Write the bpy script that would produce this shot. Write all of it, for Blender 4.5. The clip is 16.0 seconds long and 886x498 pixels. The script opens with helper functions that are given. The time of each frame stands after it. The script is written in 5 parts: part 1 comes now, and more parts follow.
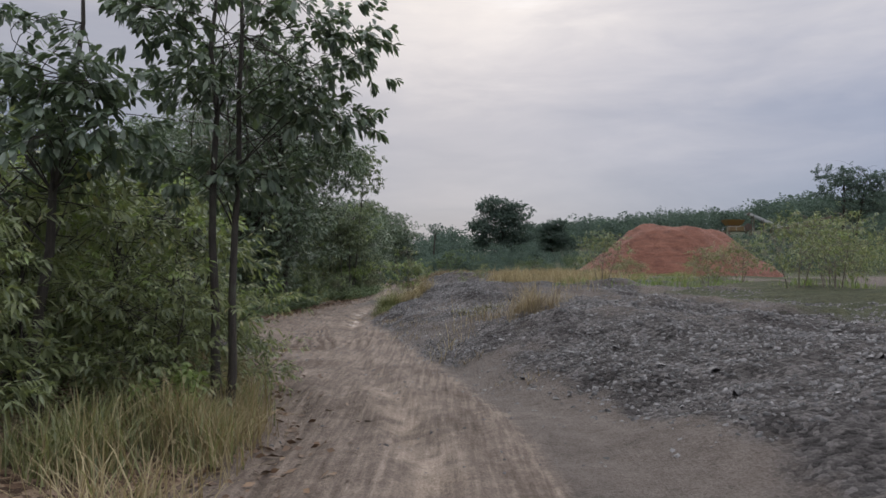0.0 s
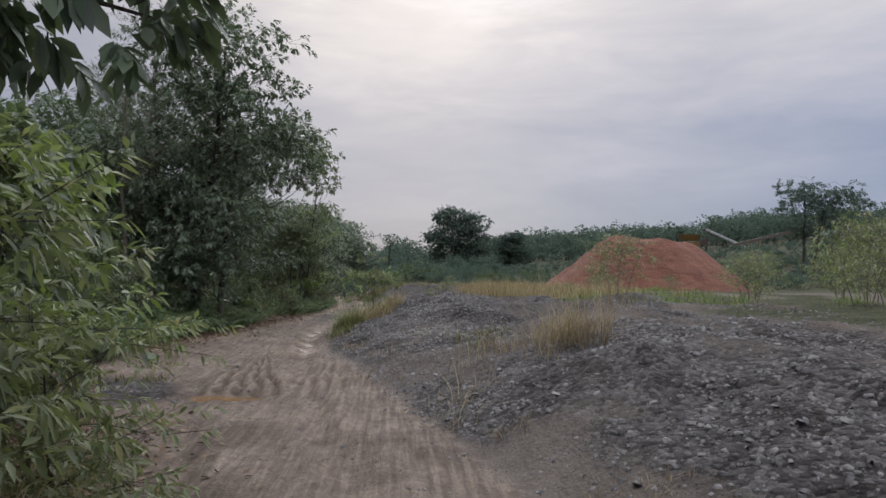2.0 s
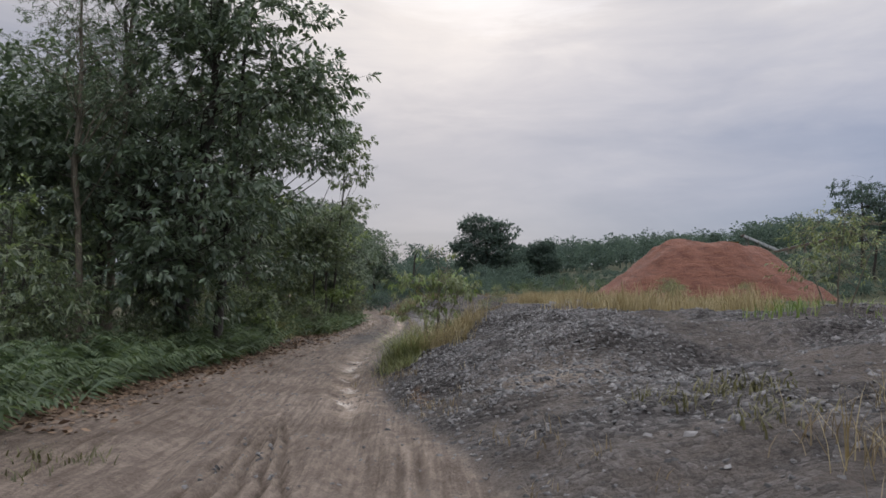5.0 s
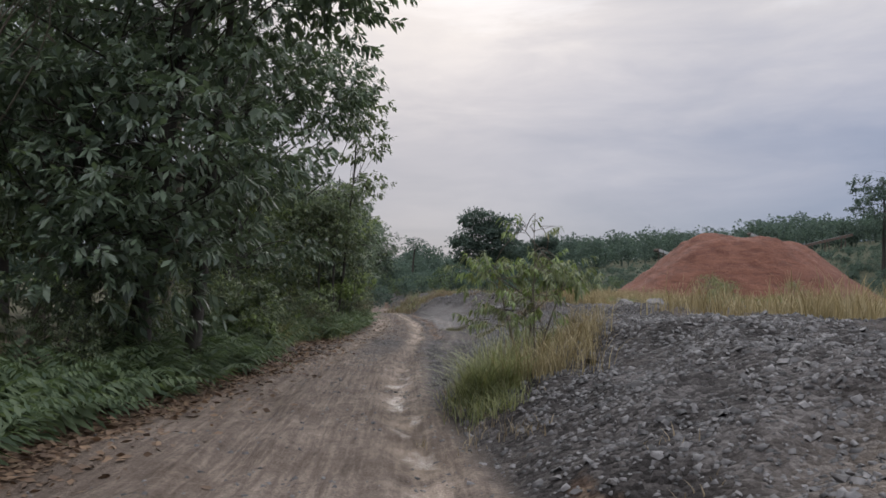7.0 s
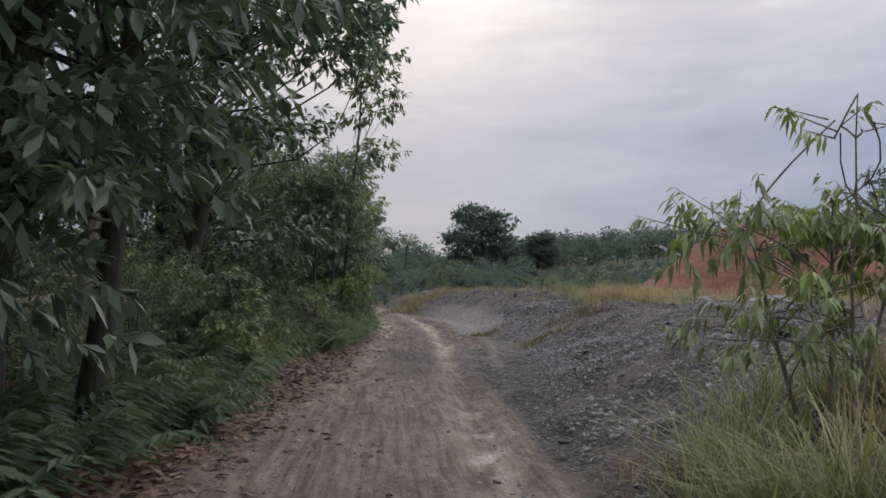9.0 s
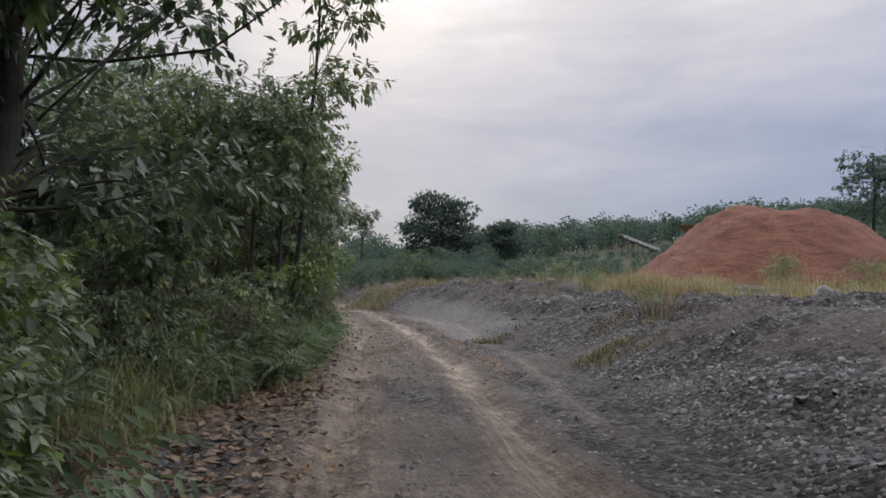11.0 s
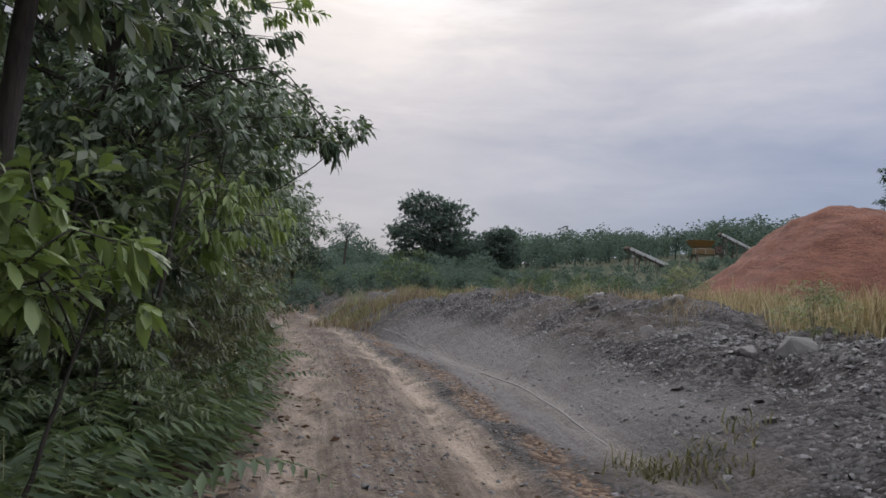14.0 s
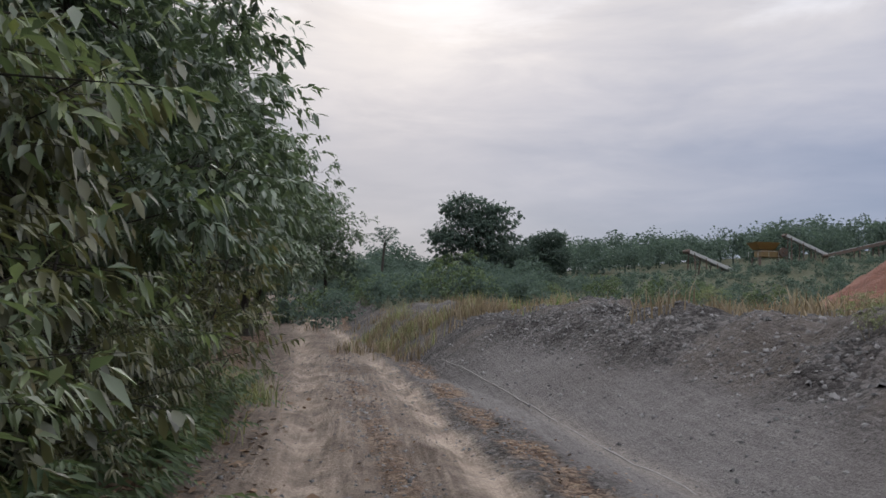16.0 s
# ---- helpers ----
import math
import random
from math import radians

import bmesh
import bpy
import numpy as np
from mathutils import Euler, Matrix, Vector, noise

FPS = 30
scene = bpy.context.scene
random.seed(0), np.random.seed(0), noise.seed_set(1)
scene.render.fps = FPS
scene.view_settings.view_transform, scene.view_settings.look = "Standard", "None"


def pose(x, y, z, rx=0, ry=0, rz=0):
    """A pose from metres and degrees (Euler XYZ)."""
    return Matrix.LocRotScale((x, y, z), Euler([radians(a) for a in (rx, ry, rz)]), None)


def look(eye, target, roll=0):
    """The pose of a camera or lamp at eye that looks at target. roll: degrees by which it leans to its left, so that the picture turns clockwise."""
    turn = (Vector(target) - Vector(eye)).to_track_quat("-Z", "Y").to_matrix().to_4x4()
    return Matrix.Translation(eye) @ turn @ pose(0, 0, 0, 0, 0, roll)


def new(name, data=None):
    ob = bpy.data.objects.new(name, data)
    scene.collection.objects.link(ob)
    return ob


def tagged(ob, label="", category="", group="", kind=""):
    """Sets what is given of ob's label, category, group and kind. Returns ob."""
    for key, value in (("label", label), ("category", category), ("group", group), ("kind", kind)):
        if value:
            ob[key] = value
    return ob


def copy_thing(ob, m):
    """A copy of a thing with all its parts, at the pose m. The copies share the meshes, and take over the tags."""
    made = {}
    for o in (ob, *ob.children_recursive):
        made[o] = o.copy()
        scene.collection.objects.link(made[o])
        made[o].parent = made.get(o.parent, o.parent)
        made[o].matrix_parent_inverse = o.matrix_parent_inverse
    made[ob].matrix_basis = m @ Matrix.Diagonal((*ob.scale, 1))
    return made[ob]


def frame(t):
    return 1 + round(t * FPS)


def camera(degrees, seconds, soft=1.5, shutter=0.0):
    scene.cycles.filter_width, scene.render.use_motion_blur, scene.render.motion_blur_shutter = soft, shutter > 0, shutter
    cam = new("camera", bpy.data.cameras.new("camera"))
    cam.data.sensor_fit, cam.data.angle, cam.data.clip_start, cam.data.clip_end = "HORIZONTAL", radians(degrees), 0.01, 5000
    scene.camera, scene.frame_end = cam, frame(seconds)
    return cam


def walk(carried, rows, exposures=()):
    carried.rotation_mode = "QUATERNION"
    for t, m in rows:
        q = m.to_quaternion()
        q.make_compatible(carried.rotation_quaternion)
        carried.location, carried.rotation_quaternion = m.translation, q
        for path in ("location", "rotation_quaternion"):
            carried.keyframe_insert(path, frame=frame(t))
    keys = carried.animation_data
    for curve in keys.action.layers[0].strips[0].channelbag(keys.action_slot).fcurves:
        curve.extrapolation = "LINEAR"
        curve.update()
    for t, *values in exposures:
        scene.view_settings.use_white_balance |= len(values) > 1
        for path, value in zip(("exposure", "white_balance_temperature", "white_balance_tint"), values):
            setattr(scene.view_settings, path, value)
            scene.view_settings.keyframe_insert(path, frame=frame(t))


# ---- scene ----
cam = camera(61.5, 16.0, soft=1.6)
PATH = [
    (0, (-0.037, -0.048, 1.61), (-0.024, 1.951, 1.671), 0.7),
    (0.5, (-0.258, 1.404, 1.617), (-0.228, 3.403, 1.678), 0.4),
    (1, (-0.432, 2.716, 1.587), (-0.388, 4.715, 1.613), -0.1),
    (1.5, (-0.565, 3.881, 1.539), (-0.447, 5.874, 1.656), -0.4),
    (2, (-0.679, 4.987, 1.56), (-0.537, 6.979, 1.657), 1.3),
    (2.5, (-0.806, 5.966, 1.481), (-0.658, 7.959, 1.559), 1.1),
    (3, (-0.941, 6.922, 1.508), (-0.805, 8.916, 1.592), 1.2),
    (3.5, (-1.063, 8.144, 1.49), (-0.942, 10.137, 1.594), 0.8),
    (4, (-1.272, 9.48, 1.481), (-1.164, 11.474, 1.597), 0.5),
    (4.2, (-1.359, 10.024, 1.469), (-1.258, 12.017, 1.596), 0.5),
    (6.3, (-2.547, 15.758, 1.493), (-2.448, 17.751, 1.622), 1.2),
    (6.5, (-2.664, 16.319, 1.463), (-2.542, 18.311, 1.588), 1.2),
    (7, (-2.92, 17.635, 1.442), (-2.807, 19.629, 1.562), 1.4),
    (7.5, (-3.175, 18.996, 1.43), (-3.056, 20.989, 1.544), 1.4),
    (8, (-3.36, 20.305, 1.408), (-3.225, 22.297, 1.528), 1.2),
    (8.2, (-3.444, 20.856, 1.396), (-3.304, 22.847, 1.523), 1.2),
    (10.3, (-4.179, 27.815, 1.326), (-3.98, 29.803, 1.419), 0.7),
    (10.5, (-4.191, 28.476, 1.326), (-3.945, 30.459, 1.42), 0.7),
    (11, (-4.22, 30.175, 1.312), (-3.942, 32.153, 1.412), 0.7),
    (11.5, (-4.12, 31.924, 1.309), (-3.839, 33.903, 1.382), 0.5),
    (12, (-3.986, 33.666, 1.29), (-3.677, 35.639, 1.4), 0.6),
    (12.5, (-3.831, 35.57, 1.311), (-3.522, 37.543, 1.421), 0.6),
    (13, (-3.751, 37.576, 1.35), (-3.414, 39.544, 1.463), 0.1),
    (13.5, (-3.597, 39.626, 1.37), (-3.275, 41.597, 1.477), 0.8),
    (14, (-3.593, 41.576, 1.379), (-3.278, 43.547, 1.506), 2.7),
    (14.5, (-3.529, 43.551, 1.399), (-3.234, 45.521, 1.576), 3.1),
    (15, (-3.461, 45.55, 1.416), (-3.18, 47.522, 1.588), 3.2),
    (15.5, (-3.396, 47.578, 1.425), (-3.143, 49.557, 1.569), 2.9),
    (16, (-3.381, 49.627, 1.456), (-3.166, 51.61, 1.602), 2.1),
]
walk(cam, [(t, look(eye, target, roll)) for t, eye, target, roll in PATH], [(0.0, 0.0, 6340, 10), (8.2, 0.0, 6340, 10), (10.3, 0.1, 6340, 10), (12.5, 0.1, 6340, 10), (14.0, 0.04, 6340, 10), (16.0, 0.04, 6340, 10)])

# ---- sky, sun and exposure ----
SUN_AZ, SUN_EL = radians(1.5), radians(21.0)
SUN_WAY = Vector((math.sin(SUN_AZ) * math.cos(SUN_EL), math.cos(SUN_AZ) * math.cos(SUN_EL), math.sin(SUN_EL)))


def node(tree_, kind, **values):
    n = tree_.nodes.new(kind)
    for key, value in values.items():
        n.inputs[key.replace("_", " ")].default_value = value
    return n


def ramp(tree_, fac, stops):
    n = tree_.nodes.new("ShaderNodeValToRGB")
    while len(n.color_ramp.elements) < len(stops):
        n.color_ramp.elements.new(0.5)
    for e, (p, c) in zip(n.color_ramp.elements, stops):
        e.position = p
        e.color = (*c, 1) if len(c) == 3 else c
    tree_.links.new(fac, n.inputs["Fac"])
    return n


def maths(tree_, op, a, b=None, c=None):
    n = tree_.nodes.new("ShaderNodeMath")
    n.operation = op
    for i, v in enumerate((a, b, c)):
        if v is None:
            continue
        if isinstance(v, (int, float)):
            n.inputs[i].default_value = v
        else:
            tree_.links.new(v, n.inputs[i])
    return n.outputs[0]


def mixed(tree_, fac, a, b, blend="MIX"):
    n = tree_.nodes.new("ShaderNodeMix")
    n.data_type = "RGBA"
    n.blend_type = blend
    for key, v in ((0, fac), (6, a), (7, b)):
        if isinstance(v, (int, float)):
            n.inputs[key].default_value = v
        elif isinstance(v, tuple):
            n.inputs[key].default_value = (*v, 1)
        else:
            tree_.links.new(v, n.inputs[key])
    return n.outputs[2]


def make_world():
    w = bpy.data.worlds.new("overcast_evening")
    scene.world = w
    w.use_nodes = True
    t = w.node_tree
    t.nodes.clear()
    out = t.nodes.new("ShaderNodeOutputWorld")
    bg = t.nodes.new("ShaderNodeBackground")
    coord = t.nodes.new("ShaderNodeTexCoord")
    sep = t.nodes.new("ShaderNodeSeparateXYZ")
    t.links.new(coord.outputs["Generated"], sep.inputs[0])
    # clear sky behind the cloud deck
    sky = t.nodes.new("ShaderNodeTexSky")
    sky.sky_type = "NISHITA"
    sky.sun_disc = False
    sky.sun_elevation = SUN_EL
    sky.sun_rotation = SUN_AZ
    sky_c = mixed(t, 1.0, sky.outputs[0], (0.10, 0.10, 0.10), "MULTIPLY")
    # cloud deck: grey-blue low down, paler above
    stretch = t.nodes.new("ShaderNodeMapping")
    stretch.inputs["Scale"].default_value = (2.2, 2.2, 9.0)
    stretch.inputs["Rotation"].default_value = (0, radians(9), 0)
    t.links.new(coord.outputs["Generated"], stretch.inputs["Vector"])
    noise_a = node(t, "ShaderNodeTexNoise", Scale=1.6, Detail=6.0, Roughness=0.55, Distortion=0.4)
    t.links.new(stretch.outputs[0], noise_a.inputs["Vector"])
    wob = maths(t, "MULTIPLY_ADD", noise_a.outputs[0], 0.24, -0.12)
    height = maths(t, "ADD", sep.outputs[2], wob)
    deck = ramp(t, height, [(0.0, (0.195, 0.235, 0.335)), (0.09, (0.22, 0.258, 0.352)), (0.17, (0.268, 0.295, 0.385)), (0.27, (0.392, 0.395, 0.455)),
                            (0.36, (0.53, 0.51, 0.53)), (0.6, (1.35, 1.37, 1.42)), (1.0, (2.5, 2.54, 2.62))])
    # the veiled sun
    dot = t.nodes.new("ShaderNodeVectorMath")
    dot.operation = "DOT_PRODUCT"
    norm = t.nodes.new("ShaderNodeVectorMath")
    norm.operation = "NORMALIZE"
    t.links.new(coord.outputs["Generated"], norm.inputs[0])
    t.links.new(norm.outputs[0], dot.inputs[0])
    dot.inputs[1].default_value = SUN_WAY
    near = maths(t, "ADD", maths(t, "MULTIPLY_ADD", noise_a.outputs[0], 0.06, -0.03), dot.outputs["Value"])
    glow = ramp(t, near, [(0.80, (0, 0, 0)), (0.93, (0.06, 0.05, 0.035)), (0.985, (0.17, 0.145, 0.115)), (1.0, (0.27, 0.235, 0.19))])
    total = mixed(t, 1.0, deck.outputs[0], glow.outputs[0], "ADD")
    fine = node(t, "ShaderNodeTexNoise", Scale=3.4, Detail=8.0, Roughness=0.6, Distortion=0.8)
    t.links.new(stretch.outputs[0], fine.inputs["Vector"])
    streak = ramp(t, fine.outputs[0], [(0.28, (0.945, 0.95, 0.965)), (0.72, (1.035, 1.03, 1.025))])
    total = mixed(t, 1.0, total, streak.outputs[0], "MULTIPLY")
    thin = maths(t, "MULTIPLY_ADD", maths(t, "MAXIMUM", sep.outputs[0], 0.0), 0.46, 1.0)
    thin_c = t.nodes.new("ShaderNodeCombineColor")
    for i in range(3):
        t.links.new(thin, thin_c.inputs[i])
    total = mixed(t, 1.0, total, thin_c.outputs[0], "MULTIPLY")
    total = mixed(t, 0.94, sky_c, total)
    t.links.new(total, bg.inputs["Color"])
    bg.inputs["Strength"].default_value = 1.0
    t.links.new(bg.outputs[0], out.inputs[0])


make_world()
sun_data = bpy.data.lights.new("sun", "SUN")
sun_data.energy, sun_data.angle, sun_data.color = 0.7, radians(28), (1.0, 0.965, 0.93)
sun = new("sun", sun_data)
sun.matrix_basis = look((0, 0, 30), Vector((0, 0, 30)) - SUN_WAY)

# ---- materials ----


def material(name):
    m = bpy.data.materials.new(name)
    m.use_nodes = True
    t = m.node_tree
    return m, t, t.nodes["Principled BSDF"], t.nodes["Material Output"]


def noise_of(t, scale, detail=5.0, rough=0.6, vec=None, distort=0.0):
    n = node(t, "ShaderNodeTexNoise", Scale=scale, Detail=detail, Roughness=rough, Distortion=distort)
    if vec is None:
        g = t.nodes.new("ShaderNodeNewGeometry")
        vec = g.outputs["Position"]
    t.links.new(vec, n.inputs["Vector"])
    return n.outputs[0]


def bump(t, bsdf, height, strength=0.4, distance=0.02):
    b = node(t, "ShaderNodeBump", Strength=strength, Distance=distance)
    t.links.new(height, b.inputs["Height"])
    t.links.new(b.outputs[0], bsdf.inputs["Normal"])


def leaf_material(name, dark, light, rough=0.40, through_light=0.40, spots=None, gloss=0.5, glow=(1.15, 1.2, 0.75)):
    """Leaf blades: colour differs from leaf to leaf and in slow drifts over the crown; light passes through a little."""
    m, t, b, out = material(name)
    g = t.nodes.new("ShaderNodeNewGeometry")
    drift = noise_of(t, 0.9, 3.0)
    k = maths(t, "ADD", maths(t, "MULTIPLY", g.outputs["Random Per Island"], 0.55), maths(t, "MULTIPLY", drift, 0.5))
    stops = [(0.2, dark), (0.85, light)]
    if spots:
        stops = [(0.2, dark), (0.78, light), (0.93, spots)]
    col = ramp(t, k, stops).outputs[0]
    t.links.new(col, b.inputs["Base Color"])
    b.inputs["Roughness"].default_value = rough
    b.inputs["Specular IOR Level"].default_value = gloss
    tr = t.nodes.new("ShaderNodeBsdfTranslucent")
    t.links.new(mixed(t, 1.0, col, glow, "MULTIPLY"), tr.inputs["Color"])
    mix = t.nodes.new("ShaderNodeMixShader")
    mix.inputs[0].default_value = through_light
    t.links.new(b.outputs[0], mix.inputs[1])
    t.links.new(tr.outputs[0], mix.inputs[2])
    t.links.new(mix.outputs[0], out.inputs[0])
    return m


LEAF_DARK = leaf_material("leaf_dark", (0.050, 0.074, 0.054), (0.145, 0.188, 0.122), through_light=0.28)
LEAF_MID = leaf_material("leaf_mid", (0.060, 0.085, 0.053), (0.165, 0.198, 0.115), spots=(0.25, 0.28, 0.10))
LEAF_BUSH = leaf_material("leaf_bush", (0.084, 0.108, 0.058), (0.215, 0.242, 0.120), spots=(0.34, 0.225, 0.13))
LEAF_OLIVE = leaf_material("leaf_olive", (0.050, 0.056, 0.036), (0.150, 0.148, 0.080), through_light=0.3, spots=(0.27, 0.175, 0.10))
LEAF_YOUNG = leaf_material("leaf_young", (0.120, 0.168, 0.054), (0.220, 0.280, 0.098), through_light=0.35)
LEAF_FERN = leaf_material("leaf_fern", (0.054, 0.082, 0.050), (0.132, 0.168, 0.096), rough=0.55, gloss=0.25)
# far leaves tinted blue-grey: distance haze is put into the base colour
LEAF_HAZED = leaf_material("leaf_hazed", (0.060, 0.084, 0.079), (0.118, 0.152, 0.130), rough=0.8, through_light=0.42, gloss=0.05, glow=(1.05, 1.15, 0.9))
GRASS_DRY = leaf_material("grass_dry", (0.100, 0.080, 0.054), (0.290, 0.235, 0.160), rough=0.6, gloss=0.25, through_light=0.3, glow=(1.1, 1.02, 0.85))
GRASS_GOLD = leaf_material("grass_gold", (0.17, 0.135, 0.068), (0.40, 0.338, 0.205), rough=0.6, gloss=0.25, through_light=0.3, glow=(1.1, 1.02, 0.85))
GRASS_GREEN = leaf_material("grass_green", (0.06, 0.11, 0.03), (0.20, 0.24, 0.075), rough=0.55, through_light=0.3)
GRASS_TALL = leaf_material("grass_tall", (0.092, 0.110, 0.048), (0.285, 0.285, 0.140), rough=0.55, through_light=0.35)
HERB = leaf_material("withered_herb", (0.06, 0.062, 0.036), (0.185, 0.165, 0.098), rough=0.6, through_light=0.25, gloss=0.2)
LITTER = leaf_material("leaf_litter", (0.062, 0.036, 0.023), (0.205, 0.128, 0.076), rough=0.7, through_light=0.05, glow=(1.1, 1.02, 0.85))


def bark_material(name, dark, light):
    m, t, b, out = material(name)
    g = t.nodes.new("ShaderNodeNewGeometry")
    mp = t.nodes.new("ShaderNodeMapping")
    mp.inputs["Scale"].default_value = (14, 14, 3)
    t.links.new(g.outputs["Position"], mp.inputs["Vector"])
    n = noise_of(t, 2.0, 6.0, 0.65, mp.outputs[0])
    lichen = noise_of(t, 3.0, 3.0)
    col = mixed(t, ramp(t, lichen, [(0.52, (0, 0, 0)), (0.66, (0.3, 0.3, 0.3))]).outputs[0],
                ramp(t, n, [(0.3, dark), (0.7, light)]).outputs[0], (0.085, 0.092, 0.070))
    t.links.new(col, b.inputs["Base Color"])
    b.inputs["Roughness"].default_value = 0.85
    bump(t, b, n, 0.7, 0.02)
    return m


BARK = bark_material("bark", (0.016, 0.013, 0.011), (0.052, 0.043, 0.035))
BARK_PALE = bark_material("bark_pale", (0.07, 0.06, 0.045), (0.19, 0.16, 0.12))


def earth_material():
    """Soil, sand track, slate gravel and litter, shared out by masks that the relief gives."""
    m, t, b, out = material("earth")
    masks = {}
    for key in ("sand", "gravel", "wet", "litter", "green", "damp_shade", "pale", "silt"):
        a = t.nodes.new("ShaderNodeAttribute")
        a.attribute_name = key
        masks[key] = a.outputs["Fac"]
    big = noise_of(t, 0.7, 4.0)
    mid = noise_of(t, 5.0, 6.0, 0.65)
    fine = noise_of(t, 38.0, 4.0, 0.7)
    g = t.nodes.new("ShaderNodeNewGeometry")
    mp = t.nodes.new("ShaderNodeMapping")
    mp.inputs["Scale"].default_value = (6.0, 0.55, 1.0)
    t.links.new(g.outputs["Position"], mp.inputs["Vector"])
    drag = noise_of(t, 2.2, 5.0, 0.6, mp.outputs[0], 0.3)
    mp2 = t.nodes.new("ShaderNodeMapping")
    mp2.inputs["Scale"].default_value = (11.0, 0.45, 1.0)
    t.links.new(g.outputs["Position"], mp2.inputs["Vector"])
    tread = noise_of(t, 1.6, 3.0, 0.55, mp2.outputs[0], 0.15)
    soil = ramp(t, maths(t, "ADD", maths(t, "MULTIPLY", mid, 0.6), maths(t, "MULTIPLY", big, 0.4)),
                [(0.3, (0.072, 0.060, 0.054)), (0.7, (0.160, 0.136, 0.122))]).outputs[0]
    sand = ramp(t, maths(t, "ADD", maths(t, "ADD", maths(t, "MULTIPLY", drag, 0.28), maths(t, "MULTIPLY", tread, 0.26)), maths(t, "ADD", maths(t, "MULTIPLY", mid, 0.26), maths(t, "MULTIPLY", big, 0.20))),
                [(0.36, (0.070, 0.054, 0.045)), (0.49, (0.156, 0.124, 0.105)), (0.66, (0.315, 0.258, 0.220))]).outputs[0]
    vor = t.nodes.new("ShaderNodeTexVoronoi")
    vor.inputs["Scale"].default_value = 17.0
    t.links.new(g.outputs["Position"], vor.inputs["Vector"])
    chip = t.nodes.new("ShaderNodeSeparateColor")
    t.links.new(vor.outputs["Color"], chip.inputs[0])
    grav = ramp(t, maths(t, "ADD", maths(t, "MULTIPLY", chip.outputs[0], 0.5), maths(t, "MULTIPLY", big, 0.55)),
                [(0.22, (0.022, 0.020, 0.020)), (0.5, (0.064, 0.059, 0.060)), (0.85, (0.15, 0.141, 0.142))]).outputs[0]
    patchy = ramp(t, noise_of(t, 1.7, 5.0, 0.65), [(0.36, (0.55, 0.53, 0.52)), (0.60, (1.12, 1.11, 1.10))]).outputs[0]
    grav = mixed(t, 1.0, grav, patchy, "MULTIPLY")
    edge = maths(t, "MULTIPLY_ADD", mid, 0.7, -0.35)

    def soft(mask):
        return ramp(t, maths(t, "ADD", mask, edge), [(0.35, (0, 0, 0)), (0.65, (1, 1, 1))]).outputs[0]
    col = mixed(t, soft(masks["gravel"]), soil, grav)
    silt = ramp(t, maths(t, "ADD", maths(t, "MULTIPLY", mid, 0.5), maths(t, "MULTIPLY", drag, 0.5)), [(0.3, (0.104, 0.096, 0.097)), (0.7, (0.178, 0.166, 0.167))]).outputs[0]
    col = mixed(t, masks["silt"], col, silt)
    col = mixed(t, soft(masks["sand"]), col, sand)
    lit = ramp(t, chip.outputs[1], [(0.1, (0.055, 0.034, 0.024)), (0.5, (0.130, 0.084, 0.060)), (0.9, (0.23, 0.168, 0.122))]).outputs[0]
    col = mixed(t, soft(masks["litter"]), col, lit)
    turf = ramp(t, mid, [(0.3, (0.028, 0.036, 0.020)), (0.7, (0.072, 0.072, 0.040))]).outputs[0]
    col = mixed(t, soft(masks["green"]), col, turf)
    # pale sand, with lit groove rims and the wet rut's sheen painted in
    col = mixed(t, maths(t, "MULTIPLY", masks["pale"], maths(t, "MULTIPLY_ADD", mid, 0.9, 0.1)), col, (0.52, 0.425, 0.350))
    # damp patches, with the shade of the wheel grooves put into the colour
    col = mixed(t, maths(t, "MULTIPLY", masks["damp_shade"], 0.75), col, mixed(t, 1.0, col, (0.42, 0.38, 0.34), "MULTIPLY"))
    speck = ramp(t, fine, [(0.32, (0.62, 0.61, 0.60)), (0.68, (1.22, 1.20, 1.18))]).outputs[0]
    col = mixed(t, 1.0, col, speck, "MULTIPLY")
    wet = soft(masks["wet"])
    col = mixed(t, maths(t, "MULTIPLY", wet, 0.35), col, (0.16, 0.105, 0.07))
    t.links.new(col, b.inputs["Base Color"])
    t.links.new(maths(t, "MULTIPLY_ADD", wet, -0.5, 0.9), b.inputs["Roughness"])
    t.links.new(maths(t, "MULTIPLY_ADD", wet, 0.35, 0.14), b.inputs["Specular IOR Level"])
    h = maths(t, "ADD", maths(t, "MULTIPLY", vor.outputs["Distance"], maths(t, "MULTIPLY", maths(t, "MULTIPLY", masks["gravel"], maths(t, "MULTIPLY_ADD", masks["silt"], -0.9, 1.0)), -1.0)), maths(t, "ADD", maths(t, "MULTIPLY_ADD", tread, 0.5, mid), maths(t, "MULTIPLY", fine, 0.6)))
    bump(t, b, h, 1.0, 0.05)
    return m


EARTH = earth_material()


def rock_material(name, dark, mid_c, light, spread="Random Per Island"):
    m, t, b, out = material(name)
    if spread == "Random Per Island":
        r = t.nodes.new("ShaderNodeNewGeometry").outputs["Random Per Island"]
    else:
        r = t.nodes.new("ShaderNodeObjectInfo").outputs["Random"]
    n = noise_of(t, 14.0, 6.0, 0.65)
    k = maths(t, "ADD", maths(t, "MULTIPLY", r, 0.6), maths(t, "MULTIPLY", n, 0.45))
    t.links.new(ramp(t, k, [(0.15, dark), (0.5, mid_c), (0.9, light)]).outputs[0], b.inputs["Base Color"])
    b.inputs["Roughness"].default_value = 0.72
    bump(t, b, n, 0.6, 0.02)
    return m


